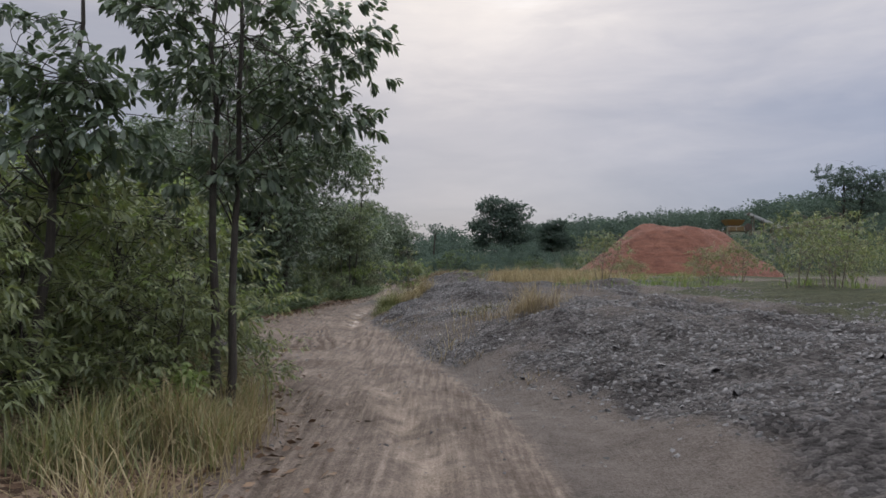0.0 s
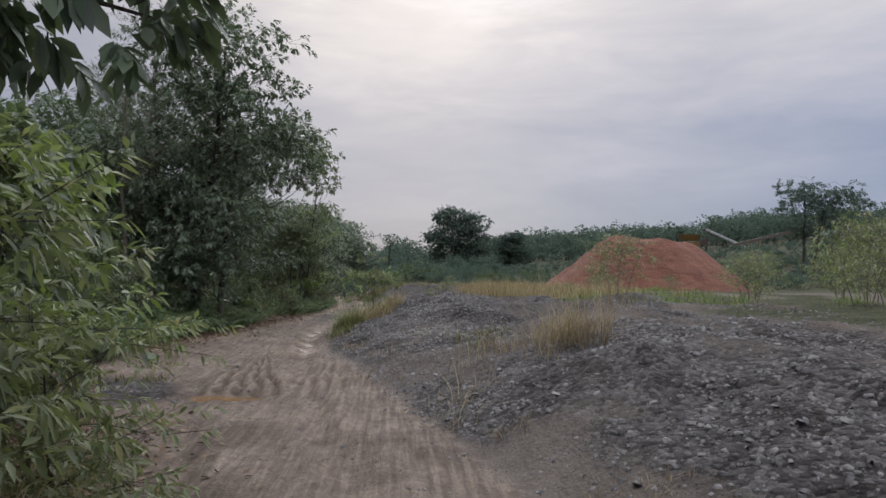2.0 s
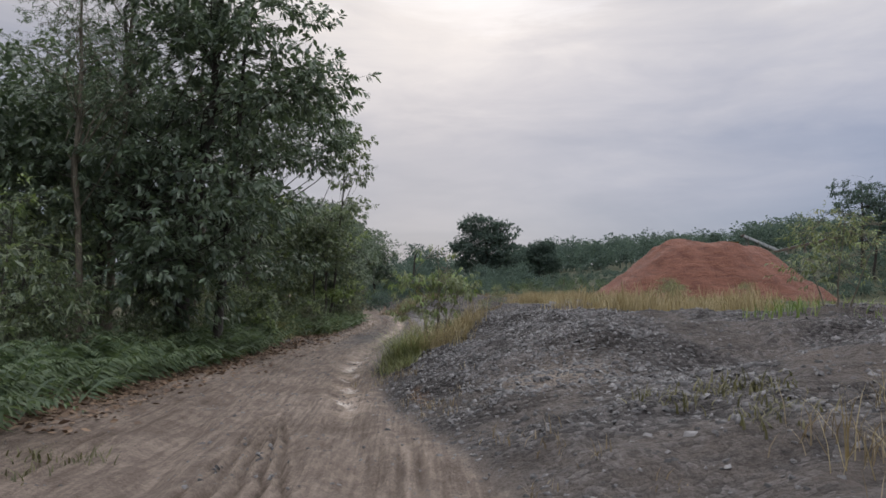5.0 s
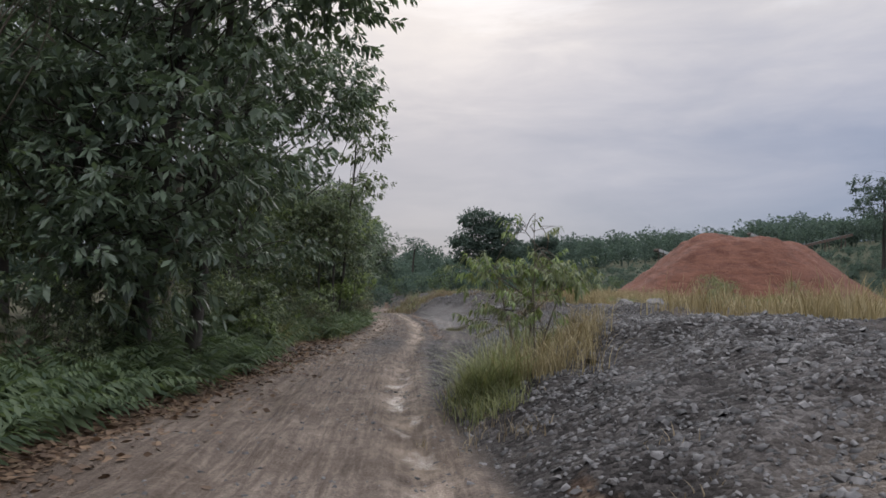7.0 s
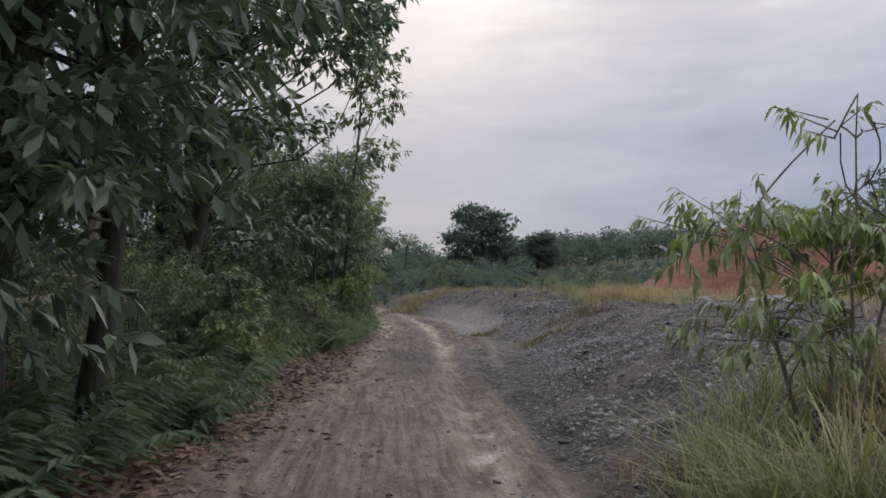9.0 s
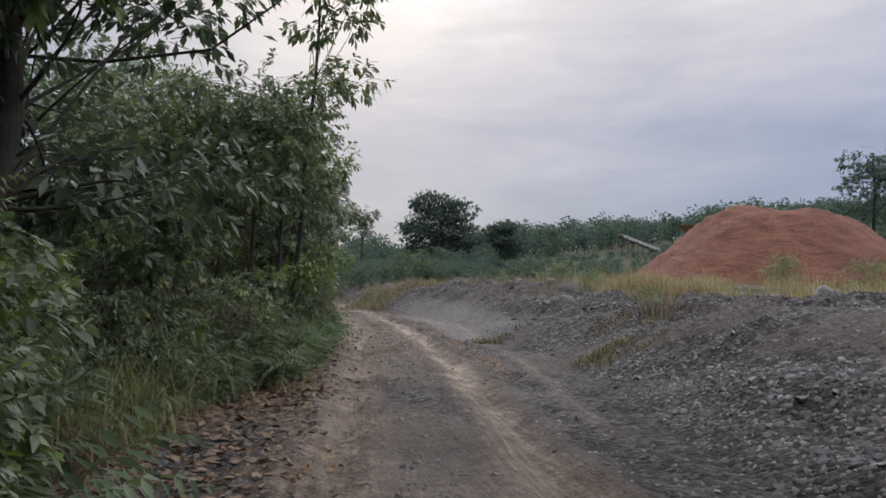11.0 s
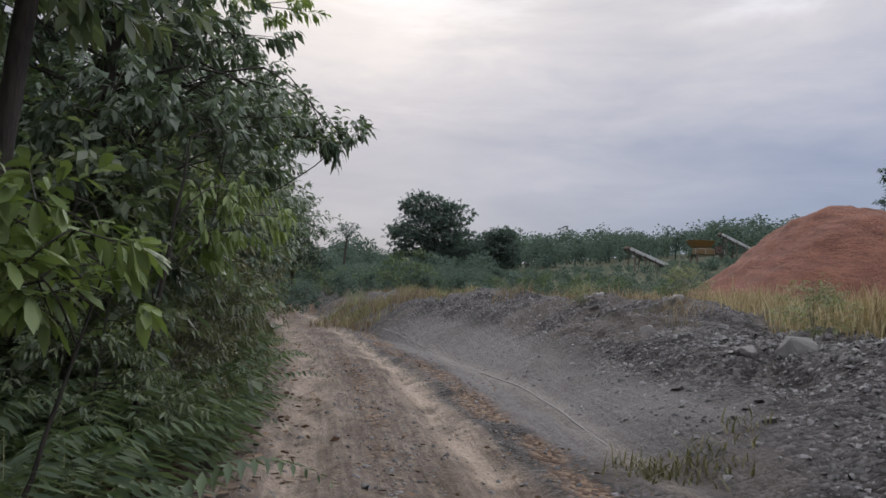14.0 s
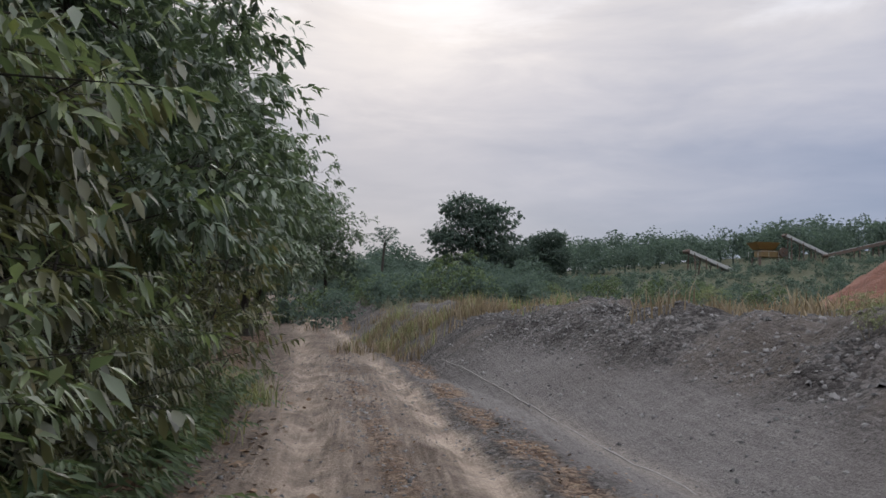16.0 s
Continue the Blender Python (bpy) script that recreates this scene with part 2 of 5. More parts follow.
SLATE = rock_material("slate", (0.020, 0.019, 0.020), (0.070, 0.066, 0.068), (0.178, 0.168, 0.170))
SLATE_ONE = rock_material("slate_stone", (0.035, 0.032, 0.032), (0.082, 0.075, 0.074), (0.155, 0.145, 0.142), "Random")
BOULDER = rock_material("boulder", (0.055, 0.051, 0.050), (0.115, 0.106, 0.103), (0.20, 0.187, 0.182), "Random")


def laterite_material():
    m, t, b, out = material("laterite")
    g = t.nodes.new("ShaderNodeNewGeometry")
    mp = t.nodes.new("ShaderNodeMapping")
    mp.inputs["Scale"].default_value = (0.6, 0.6, 2.4)
    t.links.new(g.outputs["Position"], mp.inputs["Vector"])
    a = noise_of(t, 1.3, 6.0, 0.65, mp.outputs[0])
    f = noise_of(t, 7.0, 5.0, 0.7)
    k = maths(t, "ADD", maths(t, "MULTIPLY", a, 0.6), maths(t, "MULTIPLY", f, 0.4))
    t.links.new(ramp(t, k, [(0.3, (0.058, 0.023, 0.016)), (0.50, (0.136, 0.053, 0.034)), (0.75, (0.225, 0.105, 0.066))]).outputs[0], b.inputs["Base Color"])
    b.inputs["Roughness"].default_value = 0.95
    bump(t, b, k, 1.0, 0.25)
    return m


LATERITE = laterite_material()


def paint_material(name, col, rough=0.5, metal=0.0, rust=0.4):
    m, t, b, out = material(name)
    n = noise_of(t, 2.5, 6.0, 0.65)
    t.links.new(mixed(t, maths(t, "MULTIPLY", ramp(t, n, [(0.48, (0, 0, 0)), (0.66, (1, 1, 1))]).outputs[0], rust), col, (0.16, 0.075, 0.04)), b.inputs["Base Color"])
    b.inputs["Roughness"].default_value = rough
    b.inputs["Metallic"].default_value = metal
    bump(t, b, n, 0.2, 0.01)
    return m


YELLOW = paint_material("yellow_paint", (0.19, 0.13, 0.05), rust=0.6)
STEEL = paint_material("galvanised_steel", (0.42, 0.43, 0.43), 0.5, 0.2, 0.25)
RUSTY = paint_material("rusty_steel", (0.10, 0.08, 0.07), 0.8, 0.2, 0.8)
PIPE = paint_material("dusty_pipe", (0.185, 0.172, 0.165), 0.8, 0.0, 0.05)
BELT = paint_material("rubber_belt", (0.05, 0.05, 0.05), 0.8, 0.0, 0.1)


def water_material():
    m, t, b, out = material("muddy_water")
    n = noise_of(t, 4.0, 3.0)
    t.links.new(ramp(t, n, [(0.35, (0.170, 0.098, 0.052)), (0.65, (0.215, 0.135, 0.080))]).outputs[0], b.inputs["Base Color"])
    b.inputs["Roughness"].default_value = 0.12
    b.inputs["IOR"].default_value = 1.33
    b.inputs["Specular IOR Level"].default_value = 0.3
    bump(t, b, noise_of(t, 9.0, 2.0), 0.05, 0.01)
    return m


WATER = water_material()

# ---- mesh helpers ----
def mesh_of(name, verts, faces, mat, smooth=False):
    """A mesh from arrays: verts (n, 3) and faces (m, 3 or 4)."""
    verts, faces = np.asarray(verts, dtype=np.float32), np.asarray(faces, dtype=np.int32)
    k = faces.shape[1]
    me = bpy.data.meshes.new(name)
    me.vertices.add(len(verts))
    me.vertices.foreach_set("co", verts.ravel())
    me.loops.add(faces.size)
    me.loops.foreach_set("vertex_index", faces.ravel())
    me.polygons.add(len(faces))
    me.polygons.foreach_set("loop_start", np.arange(0, faces.size, k, dtype=np.int32))
    me.polygons.foreach_set("loop_total", np.full(len(faces), k, dtype=np.int32))
    if smooth:
        me.polygons.foreach_set("use_smooth", np.ones(len(faces), dtype=bool))
    me.update(calc_edges=True)
    me.materials.append(mat)
    return me


def piece(name, mesh, parent=None, label=""):
    ob = new(name, mesh)
    if parent is not None:
        ob.parent = parent
    return tagged(ob, label)


def part(name, bm, mat, parent=None, label="", smooth=False):
    """A bmesh as one mesh object under its thing."""
    me = bpy.data.meshes.new(name)
    bm.to_mesh(me)
    bm.free()
    me.materials.append(mat)
    if smooth:
        me.polygons.foreach_set("use_smooth", np.ones(len(me.polygons), dtype=bool))
    return piece(name, me, parent, label)


class Heap:
    """Gathers arrays of vertices and faces into one mesh."""

    def __init__(self):
        self.v, self.f, self.n = [], [], 0

    def add(self, v, f):
        self.v.append(np.asarray(v, dtype=np.float32))
        self.f.append(np.asarray(f, dtype=np.int32) + self.n)
        self.n += len(v)

    def mesh(self, name, mat, smooth=False):
        return mesh_of(name, np.concatenate(self.v), np.concatenate(self.f), mat, smooth)


def unit(v):
    return v / np.maximum(np.linalg.norm(v, axis=-1, keepdims=True), 1e-9)


def tube(points, radii, sides=6):
    """A tapered tube along points, as quads."""
    points, radii = np.asarray(points, float), np.asarray(radii, float)
    way = unit(np.gradient(points, axis=0))
    side = unit(np.cross(way, [0.31, 0.95, 0.05]))
    up = np.cross(way, side)
    a = np.arange(sides) * 2 * np.pi / sides
    ring = side[:, None, :] * np.cos(a)[None, :, None] + up[:, None, :] * np.sin(a)[None, :, None]
    v = (points[:, None, :] + ring * radii[:, None, None]).reshape(-1, 3)
    f = []
    for i in range(len(points) - 1):
        for j in range(sides):
            f.append((i * sides + j, i * sides + (j + 1) % sides, (i + 1) * sides + (j + 1) % sides, (i + 1) * sides + j))
    return v, np.array(f)


def leaves(base, way, length, width, rng, droop=0.25, fine=False):
    """Folded, drooping leaf blades: base (n, 3), way (n, 3) unit, length and width (n,). fine: more folds, None: the fewest, for far crowns."""
    n = len(base)
    up = np.tile([0.0, 0.0, 1.0], (n, 1)) + rng.normal(0, 0.45, (n, 3))
    side = unit(np.cross(way, up))
    nor = np.cross(side, way)
    L, W = length[:, None], width[:, None]
    sag = np.array([0, 0, -1.0])

    def along(k):
        return base + way * L * k + sag * L * droop * k * k
    if fine is None:
        tip = along(1.0)
        l, r = along(0.45) + side * W * 0.5, along(0.45) - side * W * 0.5
        v = np.stack([base, l, tip, r], 1).reshape(-1, 3)
        t = np.array([(0, 1, 2), (0, 2, 3)])
        k = 4
    elif fine:
        m1, m2, tip = along(0.33) - nor * W * 0.1, along(0.68) - nor * W * 0.1, along(1.0)
        l1, r1 = along(0.33) + side * W * 0.40, along(0.33) - side * W * 0.40
        l2, r2 = along(0.70) + side * W * 0.52, along(0.70) - side * W * 0.52
        v = np.stack([base, l1, m1, r1, l2, m2, r2, tip], 1).reshape(-1, 3)
        t = np.array([(0, 1, 2), (0, 2, 3), (1, 4, 5), (1, 5, 2), (2, 5, 6), (2, 6, 3), (4, 7, 5), (5, 7, 6)])
        k = 8
    else:
        m, tip = along(0.5) - nor * W * 0.1, along(1.0)
        l, r = along(0.55) + side * W * 0.58, along(0.55) - side * W * 0.58
        v = np.stack([base, l, m, r, tip], 1).reshape(-1, 3)
        t = np.array([(0, 1, 2), (1, 4, 2), (0, 2, 3), (2, 4, 3)])
        k = 5
    f = (t[None] + (np.arange(n) * k)[:, None, None]).reshape(-1, 3)
    return v, f


# ---- the lie of the land ----
def curve(ys, xs):
    """A smooth line across the plan: x for each y."""
    fine_y = np.arange(-60, 400, 0.5)
    fine_x = np.interp(fine_y, ys, xs)
    ker = np.hanning(11)
    pad = np.pad(fine_x, 5, mode="edge")
    fine_x = np.convolve(pad, ker / ker.sum(), mode="valid")
    return lambda y: np.interp(y, fine_y, fine_x)


LEFT = curve([-20, 0, 8, 11, 14, 18, 21, 25, 29, 34, 38, 45, 50, 57, 67, 77, 94, 130, 200], [-1.6, -1.6, -1.8, -2.7, -3.8, -5.6, -6.1, -6.0, -5.6, -5.2, -5.0, -4.4, -4.25, -4.8, -5.7, -6.3, -9.4, -15, -30])
SAND = curve([-20, 0, 8, 12.5, 19, 23, 28, 35, 42, 50, 58, 65, 88, 130, 200], [1.4, 1.2, 0.8, 0.0, -1.4, -2.2, -2.5, -2.3, -2.0, -1.9, -2.2, -2.5, -4.5, -9, -24])
FOOT = curve([-20, 0, 8, 12, 15, 19, 23, 28, 33, 40, 43, 46.5, 48.5, 52, 56, 58.5, 65, 75, 90, 130, 200], [3.0, 2.4, 1.5, 0.2, -0.7, -1.3, -2.1, -2.4, -1.7, -0.65, -0.2, -0.25, -0.75, -0.9, -0.6, -0.75, -1.9, -2.8, -4.2, -7, -20])
STEEP = curve([-20, 8, 15, 21, 25.5, 34, 43, 50, 58, 68, 90], [0.22, 0.27, 0.30, 0.26, 0.48, 0.42, 0.54, 0.40, 0.58, 0.75, 0.5])
TOP = curve([-20, 10, 16, 25, 40, 46, 51, 54, 58, 63, 68, 80, 400], [0.9, 0.95, 1.05, 1.15, 1.08, 0.98, 1.02, 1.25, 1.40, 1.35, 1.32, 1.45, 1.5])
RUT_R = curve([-20, 0, 8, 15, 20, 28, 35, 44, 55, 65, 90], [0.6, 0.5, -0.3, -1.7, -2.4, -2.95, -2.75, -2.2, -2.15, -2.7, -4.9])
RUT_L = curve([-20, 0, 8, 15, 20, 28, 35, 44, 55, 65, 90], [-1.0, -1.1, -1.5, -3.3, -4.1, -4.6, -4.3, -3.75, -3.7, -4.4, -6.4])


MARK = curve([30, 38.5, 41, 45.5, 50, 54.4, 57, 60, 68], [-2.4, -1.6, -1.2, -0.87, -0.68, -0.65, -0.70, -0.9, -1.85])


def waves(x, y, seed, scale, octaves=3):
    """Soft value noise on arrays, about -1 to 1."""
    total, amp = np.zeros(np.broadcast(x, y).shape), 1.0
    for o in range(octaves):
        r = np.random.default_rng(seed * 31 + o)
        grid = r.uniform(-1, 1, (64, 64))
        u, v = x / scale * 2 ** o + 17.3, y / scale * 2 ** o + 5.1
        iu, iv = np.floor(u).astype(int), np.floor(v).astype(int)
        fu, fv = u - iu, v - iv
        fu, fv = fu * fu * (3 - 2 * fu), fv * fv * (3 - 2 * fv)
        g = lambda a, b: grid[a % 64, b % 64]
        total = total + amp * ((g(iu, iv) * (1 - fu) + g(iu + 1, iv) * fu) * (1 - fv) + (g(iu, iv + 1) * (1 - fu) + g(iu + 1, iv + 1) * fu) * fv)
        amp *= 0.5
    return total / 1.6


def step(a, b, x):
    k = np.clip((x - a) / (b - a), 0, 1)
    return k * k * (3 - 2 * k)


PUDDLE = (-2.9, 15.3)


def wheel_fan(x, y):
    """Wheel marks that fan out of one line towards the puddle: depth of the groove, 0 to 1, and the pushed-up rim."""
    d = np.maximum(23.5 - y, 0.5)
    groove, rim = np.zeros_like(x), np.zeros_like(x)
    for x0, a0, a1, y0, y1, force in ((-3.6, 0.015, 0.21, 15.2, 20.5, 1.0), (-2.0, -0.02, 0.12, 15.6, 18.5, 0.7), (-5.0, 0.0, 0.1, 16.5, 20.0, 0.45)):
        a = (x - x0) / d + 0.013 * waves(x, y, 15, 1.1)
        m = step(y0, y0 + 0.5, y) * (1 - step(y1, y1 + 2.5, y)) * step(a0, a0 + 0.02, a) * (1 - step(a1 - 0.03, a1, a)) * force
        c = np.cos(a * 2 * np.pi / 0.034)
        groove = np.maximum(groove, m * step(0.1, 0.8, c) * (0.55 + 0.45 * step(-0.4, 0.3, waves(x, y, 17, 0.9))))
        rim = np.maximum(rim, m * step(0.2, 0.9, -c) * (0.4 + 0.6 * step(-0.3, 0.3, waves(x, y, 18, 0.7))))
    return groove, rim


HUMPS = ((1.9, 13.3, 0.9, 0.9, 0.36), (3.4, 14.6, 1.1, 1.0, 0.22), (2.3, 21.6, 1.2, 1.5, -0.5), (-0.5, 20.0, 1.0, 2.4, 0.18), (1.9, 26.2, 1.3, 1.0, 0.2), (4.6, 19.3, 1.6, 1.2, 0.2),
         (1.55, 44.5, 0.7, 0.8, 0.18), (2.3, 47.2, 0.8, 1.0, 0.2), (1.8, 49.6, 0.6, 0.6, 0.18), (1.9, 65.2, 1.2, 1.5, 0.3), (2.9, 43.2, 0.9, 0.8, 0.22))


def land(x, y):
    """Height of the ground."""
    x, y = np.asarray(x, float), np.asarray(y, float)
    s = x - FOOT(y)
    top = TOP(y) + 0.26 * waves(x, y, 3, 3.5) + 0.07 * waves(x, y, 4, 0.9)
    rise = np.maximum(s, 0) * STEEP(y)
    k = 0.16
    bank = -k * np.log(np.exp(-rise / k) + np.exp(-np.maximum(top, 0.1) / k)) + k * np.log(1 + np.exp(-np.maximum(top, 0.1) / k))
    bank = np.maximum(bank, 0) + step(0.0, 0.8, s) * (0.17 * waves(x, y, 5, 1.3) + 0.065 * waves(x, y, 6, 0.36)) * (1 - 0.6 * step(46.0, 49.5, y) * (1 - step(0.8, 1.8, s)))
    bank = bank + step(0.8, 1.8, s) * (1 - step(6, 9, s)) * step(36, 41, y) * (0.13 * waves(x, y, 45, 0.7) + 0.13 * np.abs(waves(x, y, 46, 0.42)) - 0.04)
    # humps and a hollow, placed to fit points seen from the camera's path
    for hx, hy, rx, ry, dz in HUMPS:
        bank = bank + dz * np.exp(-(((x - hx) / rx) ** 2 + ((y - hy) / ry) ** 2))
    w = LEFT(y) - x
    verge = step(-0.2, 2.5, w) * (0.28 + 0.12 * waves(x, y, 8, 2.5))
    on_road = step(-0.4, 0.3, x - LEFT(y)) * (1 - step(-0.3, 0.6, s))
    rough = 0.06 * waves(x, y, 9, 1.6) + 0.04 * waves(x * 2.2, y * 0.6, 10, 0.4)
    ruts = np.zeros_like(x)
    for line, deep in ((RUT_L, 0.055), (RUT_R, 0.07)):
        d = x - line(y) - 0.07 * waves(x * 0, y, 11, 2.0) - 0.04 * waves(x, y, 16, 0.4)
        ruts = ruts - deep * np.exp(-(d / 0.17) ** 2) + 0.4 * deep * np.exp(-((np.abs(d) - 0.36) / 0.12) ** 2)
    groove, rim = wheel_fan(x, y)
    ruts = ruts * (1 - np.maximum(groove, rim)) - 0.065 * groove + 0.05 * rim * (0.8 + 0.4 * waves(x, y, 14, 0.5))
    near_pud = np.exp(-(((x - PUDDLE[0]) / 0.78) ** 2 + ((y - PUDDLE[1]) / 0.42) ** 2) ** 2)
    ruts = ruts * (1 - 0.9 * near_pud) - 0.13 * near_pud
    # a thin pipe-like ridge of earth beside the track
    ridge = np.exp(-((x - MARK(y)) / 0.12) ** 2) * step(36, 38, y) * (1 - step(56, 59, y)) * 0.02
    z = bank + verge + on_road * (rough + ruts) + ridge
    # hills far off
    far = np.clip(y - 85, 0, 260) * 0.034 * step(80, 120, y)
    far = far + np.clip(x - 12, 0, 160) * 0.080 * step(90, 160, y) + np.clip(x - 40, 0, 200) * 0.03 * step(20, 90, y)
    return z + far + step(30, 90, np.hypot(x, y - 40)) * 0.25 * waves(x, y, 13, 14)


def spaced(fine_from, fine_to, pitch, ends):
    """Grid lines: even within a stretch, widening out to the ends."""
    core = np.arange(fine_from, fine_to + 1e-6, pitch)
    out_hi, out_lo = [], []
    for sign, start, end, out in ((1, core[-1], ends[1], out_hi), (-1, core[0], ends[0], out_lo)):
        d, p = pitch, start
        while sign * (end - p) > 0:
            d *= 1.16
            p += sign * d
            out.append(p)
    return np.concatenate([out_lo[::-1], core, out_hi])


def masks_of(x, y):
    s = x - FOOT(y)
    in_road = step(-0.35, 0.25, x - LEFT(y)) * (1 - step(-0.3, 0.35, x - SAND(y)))
    stripe = np.minimum(1.0, 0.2 + 0.5 * step(41, 46, y) + 0.5 * np.maximum(np.exp(-((x - RUT_L(y)) / 0.38) ** 2), np.exp(-((x - RUT_R(y)) / 0.33) ** 2)))
    lane = np.where(y < 27, 1.0 - 0.15 * step(22, 27, y), 0.80)
    stony = step(30, 38, y)
    sand = in_road * (lane * (1 - stony) + stripe * stony)
    gravel = step(-0.15, 0.3, x - SAND(y)) * (1 - step(8, 12, s)) + in_road * stony * (0.6 - 0.35 * step(42, 48, y))
    fan = step(46.0, 49.5, y) * (1 - step(61, 67, y)) * step(-0.8, -0.3, s) * (1 - step(0.8, 1.8, s))
    gravel = np.maximum(gravel * (0.52 + 0.48 * step(-0.35, 0.25, waves(x, y, 31, 1.7))), fan)
    gravel = gravel * (1 - 0.55 * step(2.6, 4.6, s) * step(0.0, 0.6, waves(x, y, 21, 4.0)))
    old = np.exp(-(((x + 4.6) / 1.3) ** 2 + ((y - 15.6) / 1.5) ** 2) ** 2)
    sand = sand * (1 - 0.85 * old)
    gravel = np.maximum(gravel, 0.75 * old)
    silt = fan * (1 - 0.85 * step(0.9, 1.8, s))
    shoulder = (1 - step(9, 14, y)) * (1 - step(-0.2, 0.9, s - 0.5 + 0.5 * waves(x, y, 35, 1.2)))
    gravel = gravel * (1 - 0.8 * shoulder)
    open_verge = np.exp(-((y - 36.0) / 2.2) ** 2)
    gravel = np.maximum(gravel, 0.8 * open_verge * step(-0.6, 0.0, LEFT(y) - x) * (1 - step(0.6, 1.0, LEFT(y) - x)))
    left_w = LEFT(y) - 0.8 * open_verge - x
    litter = step(-0.9, 0.1, left_w) * step(19, 24, y) * (1 - step(40, 44, y)) + step(0, 0.6, left_w) * 0.85 + 0.4 * step(-0.4, 0.1, left_w)
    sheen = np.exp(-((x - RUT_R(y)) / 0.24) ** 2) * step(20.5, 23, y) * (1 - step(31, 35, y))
    wet = sheen * (0.35 + 0.9 * waves(x * 1.5, y * 0.8, 22, 0.3))
    groove, rim = wheel_fan(x, y)
    wet = wet + 0.9 * np.exp(-(((x - PUDDLE[0]) / 0.85) ** 2 + ((y - PUDDLE[1]) / 0.5) ** 2))
    # the groove term paints shade into the wheel marks; other terms are damp soil
    damp_shade = 0.95 * groove + 0.6 * old + (0.5 * step(0.0, 0.6, waves(x, y, 24, 2.2)) + 0.4 * step(0.1, 0.5, waves(x * 1.6, y * 0.6, 37, 0.7))) * in_road + 0.8 * np.exp(-(((x - PUDDLE[0]) / 1.0) ** 2 + ((y - PUDDLE[1]) / 0.7) ** 2))
    damp_shade = damp_shade + 0.5 * step(-0.2, 0.6, x - SAND(y)) * (1 - step(0.3, 1.4, s)) * step(18, 22, y) * (1 - step(34, 40, y)) + 0.35 * step(0.0, 0.6, waves(x, y, 25, 2.6)) * step(0, 1, s)
    pale = np.exp(-((x - RUT_R(y)) / 0.23) ** 2) * step(36, 42, y) * 0.95 + np.exp(-((x - RUT_L(y)) / 0.36) ** 2) * step(30, 38, y) * (0.45 + 0.3 * step(41, 46, y)) + 0.8 * np.exp(-((x - RUT_R(y)) / 0.28) ** 2) * (1 - step(9, 12, y))
    pale = pale * (0.18 + 0.82 * step(-0.25, 0.25, waves(x * 1.2, y * 0.7, 27, 0.28)))
    pale = pale + 0.25 * np.exp(-((x - MARK(y)) / 0.12) ** 2) * step(36, 38, y) * (1 - step(58, 62, y))
    # light on the rims and sky sheen in the rut, put into the colour
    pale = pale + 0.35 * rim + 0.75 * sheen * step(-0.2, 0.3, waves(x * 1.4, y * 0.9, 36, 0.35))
    pale = pale + 0.55 * np.exp(-(((x - 0.0) / 0.7) ** 2 + ((y - 21.2) / 1.0) ** 2))
    litter = litter + 0.78 * np.exp(-((x - RUT_R(y) - 0.66) / 0.36) ** 2) * step(38, 44, y) * step(-0.7, 0.2, waves(x, y, 26, 0.9)) + 0.6 * np.exp(-((x - (RUT_R(y) + RUT_L(y)) / 2) / 0.3) ** 2) * step(41, 45, y) * step(-0.6, 0.2, waves(x, y, 48, 0.8))
    litter = litter + 0.7 * step(0.1, 0.5, x - SAND(y)) * (1 - step(0.2, 0.9, s)) * step(20, 22.5, y) * (1 - step(28, 31, y)) * step(-0.4, 0.3, waves(x, y, 38, 0.6))
    green = step(4.0, 9.0, s) * step(-0.3, 0.5, waves(x, y, 23, 5.0)) + step(74, 90, y) * step(1.0, 3.0, s) + step(3.5, 6, left_w) * 0.6
    return {"sand": sand, "gravel": np.clip(gravel, 0, 1), "wet": np.clip(wet, 0, 1), "litter": np.clip(litter, 0, 1), "green": np.clip(green, 0, 1), "damp_shade": np.clip(damp_shade, 0, 1), "pale": np.clip(pale, 0, 1), "silt": np.clip(silt, 0, 1)}


def make_ground():
    gx, gy = spaced(-7.0, 6.0, 0.09, (-1400, 1400)), spaced(6.0, 64.0, 0.15, (-500, 1900))
    gx = np.unique(np.concatenate([gx, np.arange(-5.245, -1.0, 0.09)]))
    X, Y = np.meshgrid(gx, gy)
    Z = land(X, Y)
    nx, ny = len(gx), len(gy)
    V = np.stack([X, Y, Z], -1).reshape(-1, 3)
    ids = np.arange(nx * ny).reshape(ny, nx)
    F = np.stack([ids[:-1, :-1], ids[:-1, 1:], ids[1:, 1:], ids[1:, :-1]], -1).reshape(-1, 4)
    C = V[F].mean(1)
    is_road = (C[:, 0] > LEFT(C[:, 1])) & (C[:, 0] < FOOT(C[:, 1])) & (C[:, 1] > -60) & (C[:, 1] < 130)
    made = []
    for name, keep in (("ground", ~is_road), ("road", is_road)):
        used, inv = np.unique(F[keep], return_inverse=True)
        me = mesh_of(name, V[used], inv.reshape(-1, 4), EARTH, True)
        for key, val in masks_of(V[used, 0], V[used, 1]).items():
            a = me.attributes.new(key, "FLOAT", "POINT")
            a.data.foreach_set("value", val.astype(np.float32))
        made.append(piece(name, me))
    tagged(made[0], "grey slate gravel bank, bare soil and rough grassland rising to hills", "ground", kind="structure")
    tagged(made[1], "rutted sandy dirt track with wheel marks and loose stones", "dirt road", kind="structure")
    return made


GROUND, ROAD = make_ground()


